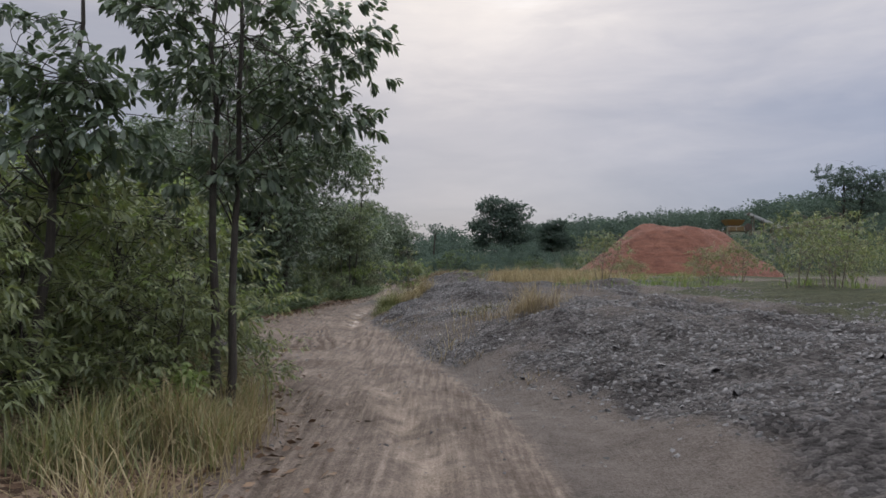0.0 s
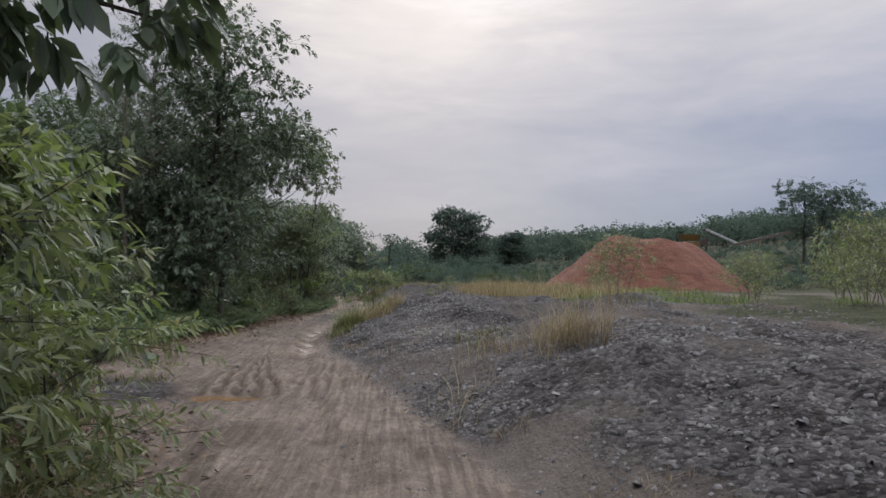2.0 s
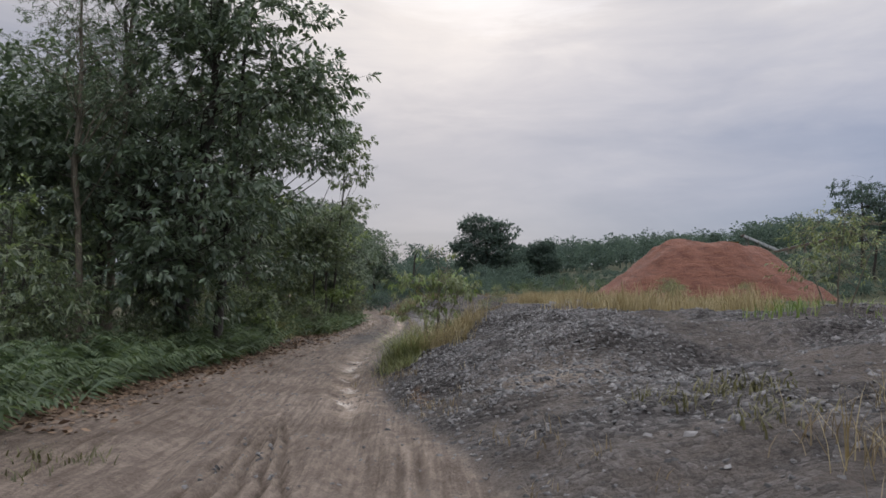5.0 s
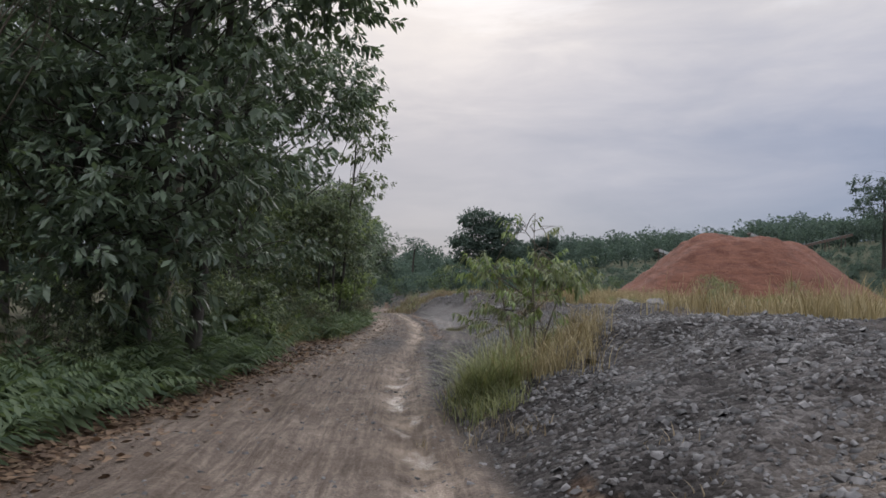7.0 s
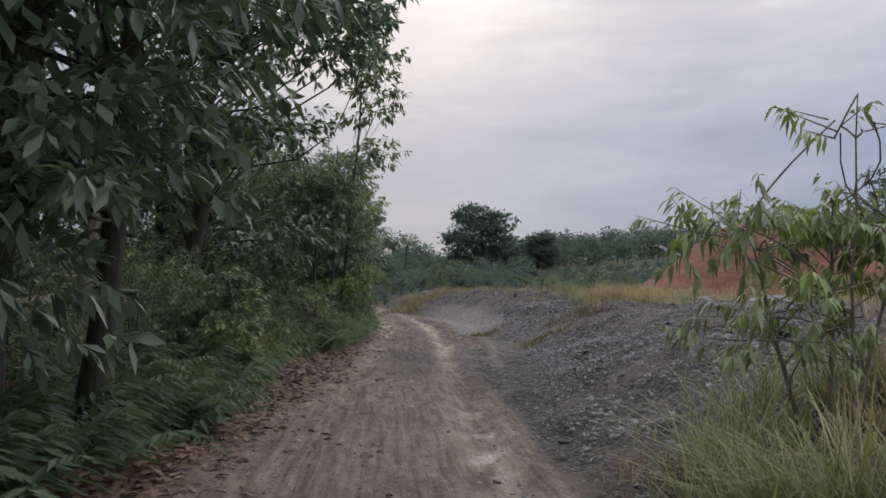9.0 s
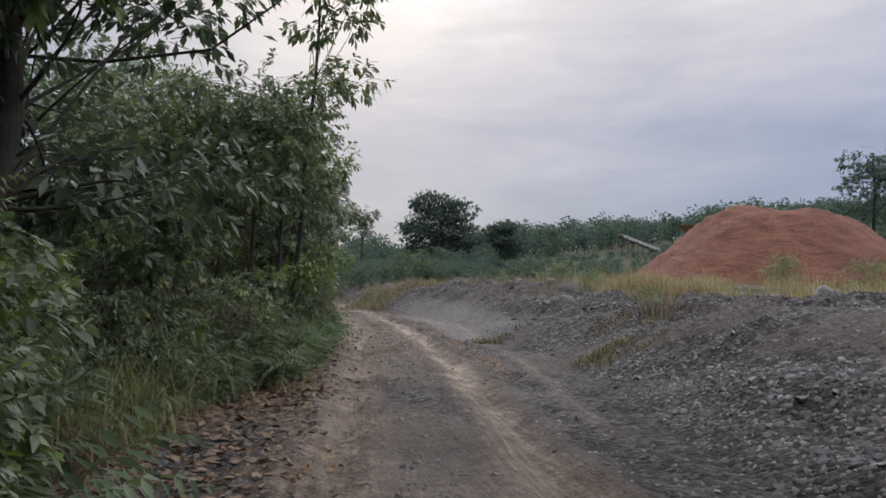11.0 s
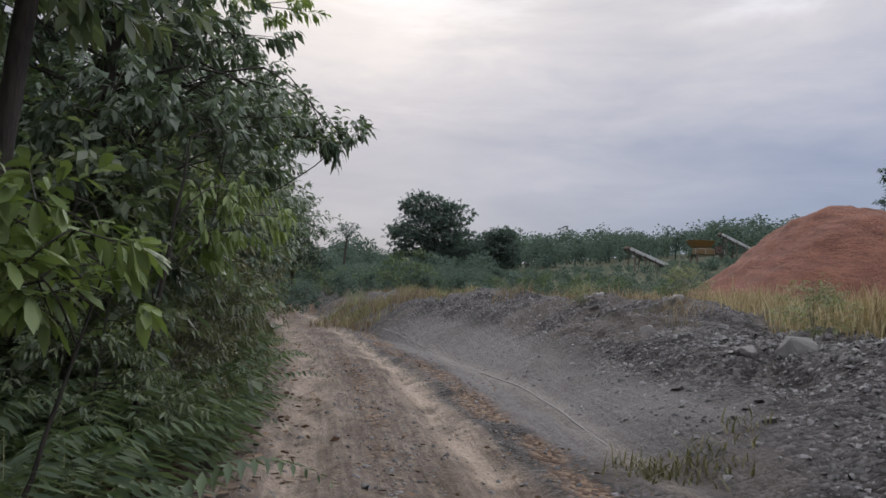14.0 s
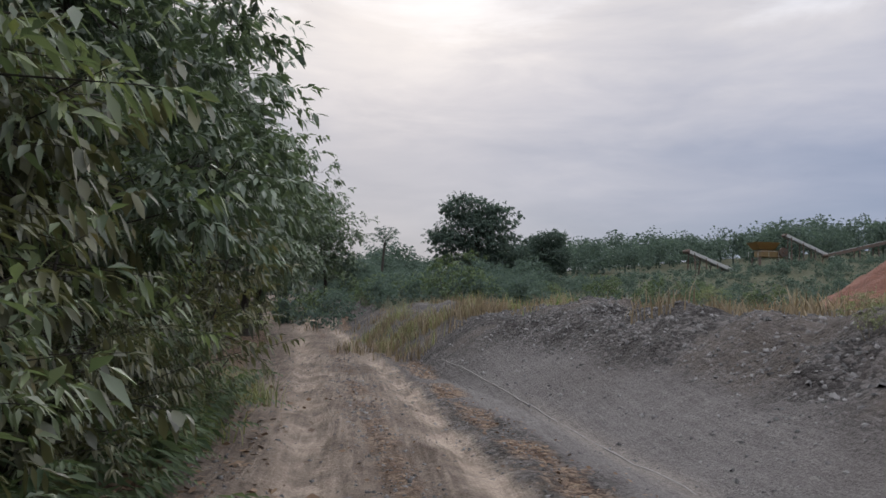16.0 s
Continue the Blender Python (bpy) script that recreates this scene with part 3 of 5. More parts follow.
def make_puddle():
    n = 40
    a = np.arange(n) * 2 * np.pi / n
    r = 1 + 0.16 * np.sin(3 * a + 1) + 0.12 * np.sin(5 * a) + 0.10 * np.sin(9 * a + 2)
    v = np.stack([PUDDLE[0] + 0.44 * r * np.cos(a), PUDDLE[1] + 0.24 * r * np.sin(a), np.zeros(n)], -1)
    z = float(land(PUDDLE[0], PUDDLE[1])) + 0.06
    v[:, 2] = z
    v = np.vstack([v, [[PUDDLE[0], PUDDLE[1], z]]])
    f = [(i, (i + 1) % n, n) for i in range(n)]
    tagged(piece("puddle", mesh_of("puddle", v, f, WATER)), "shallow puddle of orange muddy water in the track", "puddle")


make_puddle()


# ---- stones ----
def hull_of(points):
    """The convex block round some points."""
    bm = bmesh.new()
    for q in points:
        bm.verts.new(q)
    res = bmesh.ops.convex_hull(bm, input=bm.verts[:])
    bmesh.ops.delete(bm, geom=[g for g in res["geom_interior"] if isinstance(g, bmesh.types.BMVert)], context="VERTS")
    return bm


def stone_shape(rng, flat=0.45):
    """A broken slab with sharp edges, about 1 long."""
    pts = unit(rng.normal(0, 1, (11, 3))) * rng.uniform(0.38, 0.52, (11, 1))
    pts[:, 2] = np.clip(pts[:, 2], -0.3, 0.3)
    return hull_of(pts * [1.0, rng.uniform(0.6, 0.95), flat * 1.5])


def flake_shape(rng):
    """A small chip: a skewed three-sided wedge, open below where it sits in the ground."""
    a = np.array([0.3, 2.3, 4.4]) + rng.uniform(-0.4, 0.4, 3)
    low = np.stack([0.55 * np.cos(a), 0.55 * np.sin(a) * rng.uniform(0.42, 0.9), np.full(3, -0.28)], -1)
    high = low * [0.75, 0.75, 0] + [rng.uniform(-0.1, 0.1), rng.uniform(-0.1, 0.1), 0]
    high[:, 2] = rng.uniform(0.0, 0.13, 3)
    return np.vstack([low, high]), np.array([(0, 1, 4), (0, 4, 3), (1, 2, 5), (1, 5, 4), (2, 0, 3), (2, 3, 5), (3, 4, 5)])


def spin(rng, n, tilt):
    """n rotation matrices: any heading, some tilt."""
    a, b, c = rng.uniform(0, 2 * np.pi, n), rng.normal(0, tilt, n), rng.normal(0, tilt, n)
    ca, sa, cb, sb, cc, sc = np.cos(a), np.sin(a), np.cos(b), np.sin(b), np.cos(c), np.sin(c)
    o, i = np.zeros(n), np.ones(n)
    rz = np.stack([ca, -sa, o, sa, ca, o, o, o, i], -1).reshape(n, 3, 3)
    rx = np.stack([i, o, o, o, cb, -sb, o, sb, cb], -1).reshape(n, 3, 3)
    ry = np.stack([cc, o, sc, o, i, o, -sc, o, cc], -1).reshape(n, 3, 3)
    return rz @ rx @ ry


def make_gravel():
    rng = np.random.default_rng(11)
    shapes = [flake_shape(rng) for _ in range(16)]
    n = 260000
    y = 6 + 64 * rng.uniform(0, 1, n) ** 0.9
    x = rng.uniform(-6, 9, n)
    s = x - FOOT(y)
    dens = step(-0.3, 0.5, s) * (1 - 0.6 * step(3.4, 7, s)) * (0.13 + 0.87 * step(-0.3, 0.3, waves(x, y, 31, 1.7)))
    # a smooth sandy fan below the bank further on
    fan = step(46.0, 49.5, y) * (1 - step(0.8, 1.8, s)) * 0.9
    dens = np.maximum(dens * (1 - fan), 0.85 * step(41, 43, y) * (1 - step(49, 52, y)) * step(0.6 + 0.25 * np.maximum(y - 46, 0), 1.5 + 0.3 * np.maximum(y - 46, 0), s) * (1 - step(6, 7, s)))
    dens = np.maximum(dens, 0.6 * step(50, 53, y) * (1 - step(63, 66, y)) * step(0.9, 1.7, s) * (1 - step(5, 7, s)) * step(-0.3, 0.4, waves(x, y, 47, 0.7)))
    dens = np.maximum(dens, 0.05 * step(45, 48, y) * step(-0.6, 0.0, s))
    road_mid = (np.exp(-((x - (RUT_L(y) + RUT_R(y)) / 2) / 0.33) ** 2) * (0.30 + 0.25 * step(41, 45, y)) + np.exp(-((x - LEFT(y) - 0.35) / 0.35) ** 2) * 0.22) * step(28, 36, y)
    road_mid = np.maximum(road_mid, 0.5 * np.exp(-((x - RUT_R(y) - 0.66) / 0.3) ** 2) * step(39, 44, y) * step(-0.6, 0.2, waves(x, y, 26, 0.9)))
    edge_r = np.exp(-((x - SAND(y) - 0.2) / 0.35) ** 2) * 0.30
    dens = np.maximum(dens, np.maximum(road_mid, edge_r))
    old = np.exp(-(((x + 4.6) / 1.2) ** 2 + ((y - 15.6) / 1.4) ** 2) ** 2)
    dens = np.maximum(dens, 0.4 * old)
    dens = np.maximum(dens, 0.5 * np.exp(-((y - 36.5) / 2.6) ** 2) * step(-0.4, 0.0, LEFT(y) - x) * (1 - step(0.5, 0.9, LEFT(y) - x)))
    dens = np.maximum(dens, 0.13 * step(0.0, 0.3, x - LEFT(y)) * (1 - step(0, 0.3, s)) * step(-0.3, 0.4, waves(x, y, 39, 0.8)))
    dens = dens * (1 - 0.75 * (1 - step(9, 14, y)) * (1 - step(-0.2, 0.9, s - 0.5 + 0.5 * waves(x, y, 35, 1.2))))
    near = np.clip(1.3 - (y - 6) / 90, 0.4, 1)
    keep = rng.uniform(0, 1, n) < dens * near
    x, y, s = x[keep], y[keep], s[keep]
    size = np.clip(rng.lognormal(-2.93, 0.42, len(x)), 0.024, 0.13) * np.where(s > 0, 1.0, 0.7)
    rot = spin(rng, len(x), 0.36)
    pos = np.stack([x, y, land(x, y) + size * 0.10], -1)
    pick = rng.integers(0, len(shapes), len(x))
    heap = Heap()
    for i, (V, F) in enumerate(shapes):
        idx = np.nonzero(pick == i)[0]
        v = np.einsum("nij,kj->nki", rot[idx], V) * size[idx][:, None, None] + pos[idx][:, None, :]
        f = (F[None] + (np.arange(len(idx)) * len(V))[:, None, None]).reshape(-1, 3)
        heap.add(v.reshape(-1, 3), f)
    tagged(piece("gravel", heap.mesh("gravel", SLATE)), "loose broken chips of grey slate over the bank and track", "gravel", kind="stuff")


make_gravel()


def make_pipe():
    """A thin pipe lying half sunk along the foot of the bank."""
    y = np.arange(48.6, 66.0, 0.35)
    x = MARK(y) + 0.008 * waves(y * 0, y, 33, 2.5)
    z = land(x, y) - 0.003
    v, f = tube(np.stack([x, y, z], -1), np.full(len(y), 0.014), 8)
    tagged(piece("water_pipe", mesh_of("water_pipe", v, f, PIPE, True)), "thin dusty grey pipe half sunk in gravel along the bank", "pipe")


make_pipe()


def make_stones():
    """Larger stones, each to be picked up by itself."""
    rng = np.random.default_rng(12)
    meshes = []
    for _ in range(10):
        bm = stone_shape(rng, rng.uniform(0.25, 0.5))
        me = bpy.data.meshes.new("stone")
        bm.to_mesh(me)
        bm.free()
        me.materials.append(SLATE_ONE)
        meshes.append(me)
    count = 0
    while count < 290:
        if count % 5 < 2:
            y = rng.uniform(42.5, 50)
            x = rng.uniform(-0.3, 4.5)
        else:
            y = rng.uniform(8, 62)
            x = FOOT(y) + rng.gamma(2.0, 0.9) - 0.2 + (1.5 if y > 45 else 0)
        if waves(np.array(x), np.array(y), 31, 1.7) < (-0.4 if count % 5 < 2 else 0.0) or x > 7:
            continue
        size = float(np.clip(rng.lognormal(-2.3, 0.32), 0.07, 0.24))
        ob = new("stone", meshes[rng.integers(0, 10)])
        ob.parent = GROUND
        ob.matrix_basis = pose(x, y, float(land(x, y)) + size * 0.10, rng.normal(0, 12), rng.normal(0, 12), rng.uniform(0, 360)) @ Matrix.Scale(size, 4)
        count += 1


def rock(x, y, size, flat, turn, label, seed):
    rng = np.random.default_rng(seed)
    pts = unit(rng.normal(0, 1, (15, 3))) * rng.uniform(0.40, 0.52, (15, 1))
    pts[:, 2] = np.clip(pts[:, 2], -0.34, 0.34)
    bm = hull_of(pts * [1, 0.75, flat * 1.4] * size)
    bmesh.ops.bevel(bm, geom=bm.edges[:], offset=0.025 * size, segments=1, affect="EDGES")
    bmesh.ops.subdivide_edges(bm, edges=bm.edges[:], cuts=1, use_grid_fill=True)
    for v in bm.verts:
        v.co += Vector(v.co).normalized() * size * (0.03 * noise.noise(v.co * 4 / size + Vector((seed, 0, 0))) + 0.015 * noise.noise(v.co * 13 / size))
    ob = part("rock", bm, BOULDER)
    ob.matrix_basis = pose(x, y, float(land(x, y)) + size * flat * 0.08, 0, 0, turn)
    return tagged(ob, label, "rock", "rocks on the bank")


rock(4.3, 38.3, 0.7, 0.5, 20, "flat grey slab of rock lying on gravel", 1)
rock(3.0, 36.6, 0.45, 0.5, 70, "pale grey block of stone on gravel", 2)
rock(4.8, 43.0, 0.75, 0.5, 40, "broad grey boulder among slate chips", 3)
rock(1.75, 49.3, 0.55, 0.6, 10, "dark slate boulder at the bank's brow", 4)
rock(1.35, 49.7, 0.4, 0.6, 80, "small dark slate block on the bank", 5)
rock(2.95, 54.5, 0.58, 0.62, 30, "upright weathered boulder beside dry grass", 6)
rock(1.9, 56.2, 0.38, 0.45, 130, "slab of dark slate half sunk in gravel", 7)
rock(2.5, 57.4, 0.42, 0.4, 15, "low split slab of slate on the bank", 8)
rock(1.5, 52.7, 0.35, 0.6, 55, "angular grey stone on loose chips", 9)


# ---- spoil heap ----
def make_heap():
    cx, cy = 23.6, 74.0
    n_r, n_a = 46, 120
    r = np.linspace(0, 1, n_r) ** 0.9
    a = np.arange(n_a) * 2 * np.pi / n_a
    R, A = np.meshgrid(r, a, indexing="ij")
    # a flat-topped pile, longer along one axis
    reach = 9.3 * (1 + 0.07 * np.sin(2 * A + 0.6) + 0.04 * np.sin(5 * A))
    lx, ly = R * reach * np.cos(A) * 1.04, R * reach * np.sin(A) * 0.92
    x, y = cx + lx * 0.94 + ly * 0.34, cy - lx * 0.34 + ly * 0.94
    rr = R * 9.3
    h = np.clip((9.3 - rr) * 0.86, 0, None)
    top = 5.0 + 0.18 * waves(x, y, 41, 3.0) - 0.05 * lx
    k = 0.35
    h = -k * np.log(np.exp(-h / k) + np.exp(-top / k))
    h = h + step(0, 1.0, h) * (0.16 * waves(x * 2, y * 2, 42, 2.0) + 0.09 * waves(x, y, 43, 0.6))
    z = land(x, y) + np.maximum(h, -0.1)
    z[-1] = land(x[-1], y[-1]) - 0.15
    V = np.stack([x, y, z], -1).reshape(-1, 3)
    ids = np.arange(n_r * n_a).reshape(n_r, n_a)
    F = np.stack([ids[:-1], ids[1:], np.roll(ids, -1, 1)[1:], np.roll(ids, -1, 1)[:-1]], -1).reshape(-1, 4)
    tagged(piece("earth_mound", mesh_of("earth_mound", V, F, LATERITE, True)), "large flat-topped heap of red laterite earth on the clearing", "earth heap")


make_heap()


# ---- trees and bushes ----
def limb(heap, a, b, r0, r1, rng, sides=4, sag=0.10, n=6):
    a, b = np.asarray(a, float), np.asarray(b, float)
    k = np.linspace(0, 1, n)[:, None]
    d = np.linalg.norm(b - a)
    bend = rng.normal(0, 0.13, 3) * d
    pts = a + (b - a) * k + np.sin(k * np.pi) * (bend + np.array([0, 0, sag * d]))
    v, f = tube(pts, np.linspace(r0, r1, n), sides)
    heap.add(v, f)
    return pts


def make_plant(name, label, category, at, trunks, masses, leaf, leaf_mat, bark=None, twig_leaves=9, twig_len=0.5, spread=0.5, droop=0.3,
               fine=False, seed=1, young=0.0, group="", lean=0.3, crown_name="crown", trunk_name="trunk", core=0, flat=0.4):
    """A woody plant. trunks: (dx, dy, height, radius, top dx, top dy); masses: (dx, dy, z, rx, ry, rz, clusters, twigs in each, and a spread of its own)."""
    rng = np.random.default_rng(seed)
    x0, y0 = at
    z0 = float(land(x0, y0))
    root = new(name)
    root.location = (x0, y0, z0)
    tagged(root, label, category, group)
    bark = bark or BARK
    tops = []
    for dx, dy, h, r, tx, ty in trunks:
        heap = Heap()
        base_z = float(land(x0 + dx, y0 + dy)) - z0 - 0.08
        n = 9
        k = np.linspace(0, 1, n)
        wig = np.cumsum(rng.normal(0, 0.02, (n, 2)), 0) * h * 0.35
        pts = np.stack([dx + (tx - dx) * k + wig[:, 0], dy + (ty - dy) * k + wig[:, 1], base_z + (h - base_z) * k], -1)
        radii = r * (1 - 0.75 * k)
        radii[0] *= 1.45
        v, f = tube(pts, radii, 9)
        heap.add(v, f)
        tops.append((pts, radii, heap))
    green, slots = Heap(), []
    for mx, my, mz, rx, ry, rz, clusters, twigs, *own in masses:
        c0 = np.array([mx, my, mz])
        if core:
            n = int(core * rx * ry * rz)
            u = unit(rng.normal(0, 1, (n, 3)))
            p = c0 + u * [rx, ry, rz] * rng.uniform(0.15, 0.85, (n, 1))
            ll = leaf[0] * rng.uniform(0.9, 1.5, n)
            v, f = leaves(p, unit(u + rng.normal(0, 0.8, (n, 3))), ll, ll * 0.5, rng, droop, None if fine is None else False)
            green.add(v, f)
            slots.append(np.zeros(len(f), dtype=np.int32))
        for _ in range(clusters):
            u = unit(rng.normal(0, 1, 3))
            rad = rng.uniform(0.45, 1.0) ** 0.6
            c = c0 + u * [rx, ry, rz] * rad
            pts, radii, wood = tops[rng.integers(0, len(tops))]
            j = int(np.argmin(np.linalg.norm(pts - (c - [0, 0, np.linalg.norm(c[:2] - pts[0, :2]) * 0.6]), axis=1)))
            j = int(np.clip(j + rng.integers(-1 if pts[-1, 2] > 6.5 else 0, 3), 2, len(pts) - 1))
            limb(wood, pts[j], c, min(max(radii[j] * 0.26, 0.006), 0.028 if pts[-1, 2] > 6.5 else 0.018), 0.005, rng)
            size = (own[0] if own else spread) * rng.uniform(0.7, 1.3)
            p = c + rng.normal(0, 0.5, (twigs, 3)) * [size, size, size * flat]
            way = unit(((p - c) + u * 0.35 * size + rng.normal(0, 0.2, (twigs, 3))) * [1, 1, 0.6] + [0, 0, lean * 0.2])
            length = twig_len * rng.uniform(0.6, 1.25, twigs)
            for q in range(0, twigs, 4):
                v, f = tube(np.stack([c + (p[q] - c) * 0.15, p[q] + way[q] * length[q]]), [0.006, 0.002], 3)
                wood.add(v, f)
            k = np.tile(np.linspace(0.35, 1.0, twig_leaves), (twigs, 1))
            base = p[:, None, :] + way[:, None, :] * (length[:, None] * k)[..., None]
            out = rng.normal(0, 1, base.shape)
            out = unit(out - (out * way[:, None, :]).sum(-1, keepdims=True) * way[:, None, :])
            lw = unit(out * 0.9 + way[:, None, :] * (0.35 + 0.6 * k[..., None]) + [0, 0, -droop]).reshape(-1, 3)
            base = base.reshape(-1, 3)
            ll = leaf[0] * rng.uniform(0.65, 1.2, len(base))
            v, f = leaves(base, lw, ll, ll * leaf[1] / leaf[0] * rng.uniform(0.85, 1.2, len(base)), rng, droop, fine)
            green.add(v, f)
            slots.append(np.full(len(f), 1 if rng.uniform() < young else 0, dtype=np.int32))
    for _, _, wood in tops:
        piece(trunk_name, wood.mesh(trunk_name, bark, True), root)
    me = green.mesh(crown_name, leaf_mat)
    me.materials.append(LEAF_YOUNG)
    me.polygons.foreach_set("material_index", np.concatenate(slots))
    piece(crown_name, me, root)
    return root


def again(ob, x, y, turn, scale=1.0, label=""):
    m = copy_thing(ob, pose(x, y, float(land(x, y)) - 0.03, 0, 0, turn))
    m.scale = (scale, scale, scale * (0.93 + 0.14 * ((turn * 7) % 10) / 10))
    if label:
        tagged(m, label)
    return m


# -- by the start of the track --
make_plant("broadleaf_tree", "slim twin-stemmed tree with large drooping leaves at the roadside", "tree", (-2.2, 7.45),
           [(-0.03, 0, 5.2, 0.054, -0.12, 0.2), (0.10, 0.05, 5.4, 0.048, 0.16, 0.1)],
           [(0.15, 0.2, 3.85, 1.3, 1.3, 0.5, 32, 8), (-0.3, 0.2, 4.85, 1.2, 1.3, 0.8, 16, 7), (0.72, 0.4, 3.2, 0.5, 0.5, 0.2, 9, 8), (0.2, 0.5, 2.5, 0.4, 0.45, 0.2, 7, 7), (-0.35, 0.5, 2.65, 0.4, 0.4, 0.2, 6, 7)],
           (0.118, 0.046), LEAF_DARK, twig_leaves=13, twig_len=0.22, spread=0.32, droop=0.35, fine=True, seed=21, young=0.0)
make_plant("broadleaf_tree", "young tree with broad hanging leaves above roadside scrub", "tree", (-3.75, 7.0),
           [(0, 0, 4.3, 0.06, 0.2, 0.1)],
           [(0.3, 0.7, 2.55, 0.3, 0.5, 0.22, 8, 8), (0.45, -0.6, 2.85, 0.5, 0.5, 0.4, 11, 9), (-0.7, 0.2, 3.4, 0.7, 0.8, 0.6, 10, 9), (-1.0, 0.6, 2.6, 0.8, 0.9, 0.6, 10, 9)],
           (0.125, 0.05), LEAF_DARK, twig_leaves=12, twig_len=0.25, spread=0.36, droop=0.35, fine=True, seed=22, young=0.02)
SCRUB = make_plant("bush", "dense scrubby bush with narrow green leaves beside the track", "bush", (-3.3, 8.6),
                   [(0, 0, 1.7, 0.03, 0.2, 0.1), (0.2, 0.2, 1.6, 0.025, 0.6, 0.3), (-0.2, -0.1, 1.6, 0.025, -0.5, 0)],
                   [(0, 0, 0.8, 0.9, 0.9, 0.75, 26, 11), (0, 0, 1.65, 0.9, 0.9, 0.55, 18, 10)],
                   (0.13, 0.036), LEAF_BUSH, twig_leaves=9, twig_len=0.32, spread=0.42, droop=0.3, fine=None, seed=23, young=0.04,
                   group="scrub along the track", trunk_name="stem", crown_name="foliage")
make_plant("herb", "low herb with bright yellow-green leaves in roadside grass", "plant", (-2.5, 6.95),
           [(0, 0, 0.5, 0.012, 0.1, 0), (0.05, 0.1, 0.45, 0.01, 0.25, 0.2)],
           [(0.05, 0, 0.5, 0.22, 0.22, 0.1, 9, 5)],
           (0.10, 0.04), LEAF_YOUNG, twig_leaves=7, twig_len=0.14, spread=0.16, droop=0.3, fine=True, seed=46, trunk_name="stem", crown_name="foliage")
again(SCRUB, -2.95, 7.5, 300, 0.8)
again(SCRUB, -2.7, 9.7, 100, 0.72)
again(SCRUB, -4.4, 7.6, 80, 1.25)
again(SCRUB, -3.9, 5.4, 200, 0.8)
again(SCRUB, -4.6, 9.8, 140, 1.3)
again(SCRUB, -5.6, 8.3, 30, 1.4)
again(SCRUB, -5.9, 10.8, 290, 1.5)
again(SCRUB, -4.7, 5.2, 250, 1.15)
BRIGHT = make_plant("bush", "leafy green bush with bright young shoots beside the track", "bush", (-4.2, 11.6),
                    [(0, 0, 2.4, 0.035, 0.2, 0.1), (-0.3, 0.1, 2.6, 0.03, -0.5, 0.2), (0.15, -0.2, 2.0, 0.025, 0.4, -0.3)],
                    [(0, 0, 1.15, 0.55, 0.8, 0.95, 26, 10), (-0.3, 0.1, 2.25, 0.65, 0.8, 0.6, 16, 10)],
                    (0.17, 0.065), LEAF_MID, twig_leaves=9, twig_len=0.3, spread=0.4, droop=0.3, seed=24, young=0.25,
                    group="scrub along the track", trunk_name="stem", crown_name="foliage")
again(BRIGHT, -4.9, 12.5, 130, 1.1)
again(BRIGHT, -6.5, 19.4, 75, 0.8)
again(BRIGHT, -6.05, 33.9, 20, 0.6)
again(BRIGHT, -5.75, 32.9, 210, 0.4)
again(BRIGHT, -6.5, 35.9, 160, 0.42)

# -- the wood along the track --
WOOD_A = make_plant("forest_tree", "tall dense dark-leaved tree overhanging the track", "tree", (-6.9, 29.3),
                    [(0, 0, 8.8, 0.17, 0.4, 0.2), (0.7, 0.5, 7.8, 0.12, 1.4, 0.6), (-0.9, 0.2, 8.0, 0.13, -1.6, 0.5)],
                    [(1.2, 0, 6.2, 2.4, 2.5, 1.7, 54, 12), (-1.9, 0.3, 4.7, 2.3, 2.2, 1.7, 44, 12), (0.5, 0, 8.8, 2.3, 2.2, 1.6, 44, 12), (0.2, -0.6, 3.5, 2.3, 1.8, 1.4, 42, 12), (0.25, -1.2, 2.0, 1.25, 1.3, 1.0, 26, 11)],
                    (0.185, 0.060), LEAF_DARK, twig_leaves=12, twig_len=0.36, spread=0.62, droop=0.28, seed=31, core=60, group="trees along the track")
make_plant("forest_tree", "bushy broad-crowned tree hiding the wood's edge", "tree", (-7.1, 37.5),
                    [(-0.42, -0.2, 7.0, 0.19, 0.1, 0.1), (-1.3, 1.6, 7.2, 0.17, -1.4, 1.5)],
                    [(1.2, 0.5, 6.6, 2.1, 2.3, 1.4, 42, 12), (-1.0, 0.2, 7.0, 2.3, 2.4, 1.5, 42, 12), (0.5, 1.2, 2.2, 1.2, 1.5, 0.8, 20, 11), (1.0, 2.2, 4.3, 1.2, 0.9, 0.3, 9, 9), (0.5, -1.5, 4.1, 0.9, 0.9, 0.5, 14, 10), (-0.9, -0.9, 3.8, 1.1, 1.0, 0.7, 16, 10)],
                    (0.18, 0.060), LEAF_DARK, twig_leaves=12, twig_len=0.36, spread=0.60, droop=0.28, seed=32, core=60, young=0.03, group="trees along the track")
FEATHER = make_plant("feathery_tree", "thin-leaved tree with light airy crown and pale stem", "tree", (-9.3, 31.2),
                     [(0, 0, 10.5, 0.11, 0.3, 0.2)],
                     [(0.1, 0, 8.4, 1.2, 1.3, 2.4, 34, 10), (-1.7, 0, 7.3, 0.9, 0.9, 0.8, 12, 10), (1.3, 0.2, 9.6, 1.1, 1.1, 1.2, 16, 10)],
                     (0.11, 0.022), LEAF_DARK, BARK_PALE, fine=None, twig_leaves=14, twig_len=0.4, spread=0.42, droop=0.25, seed=33, group="trees along the track")
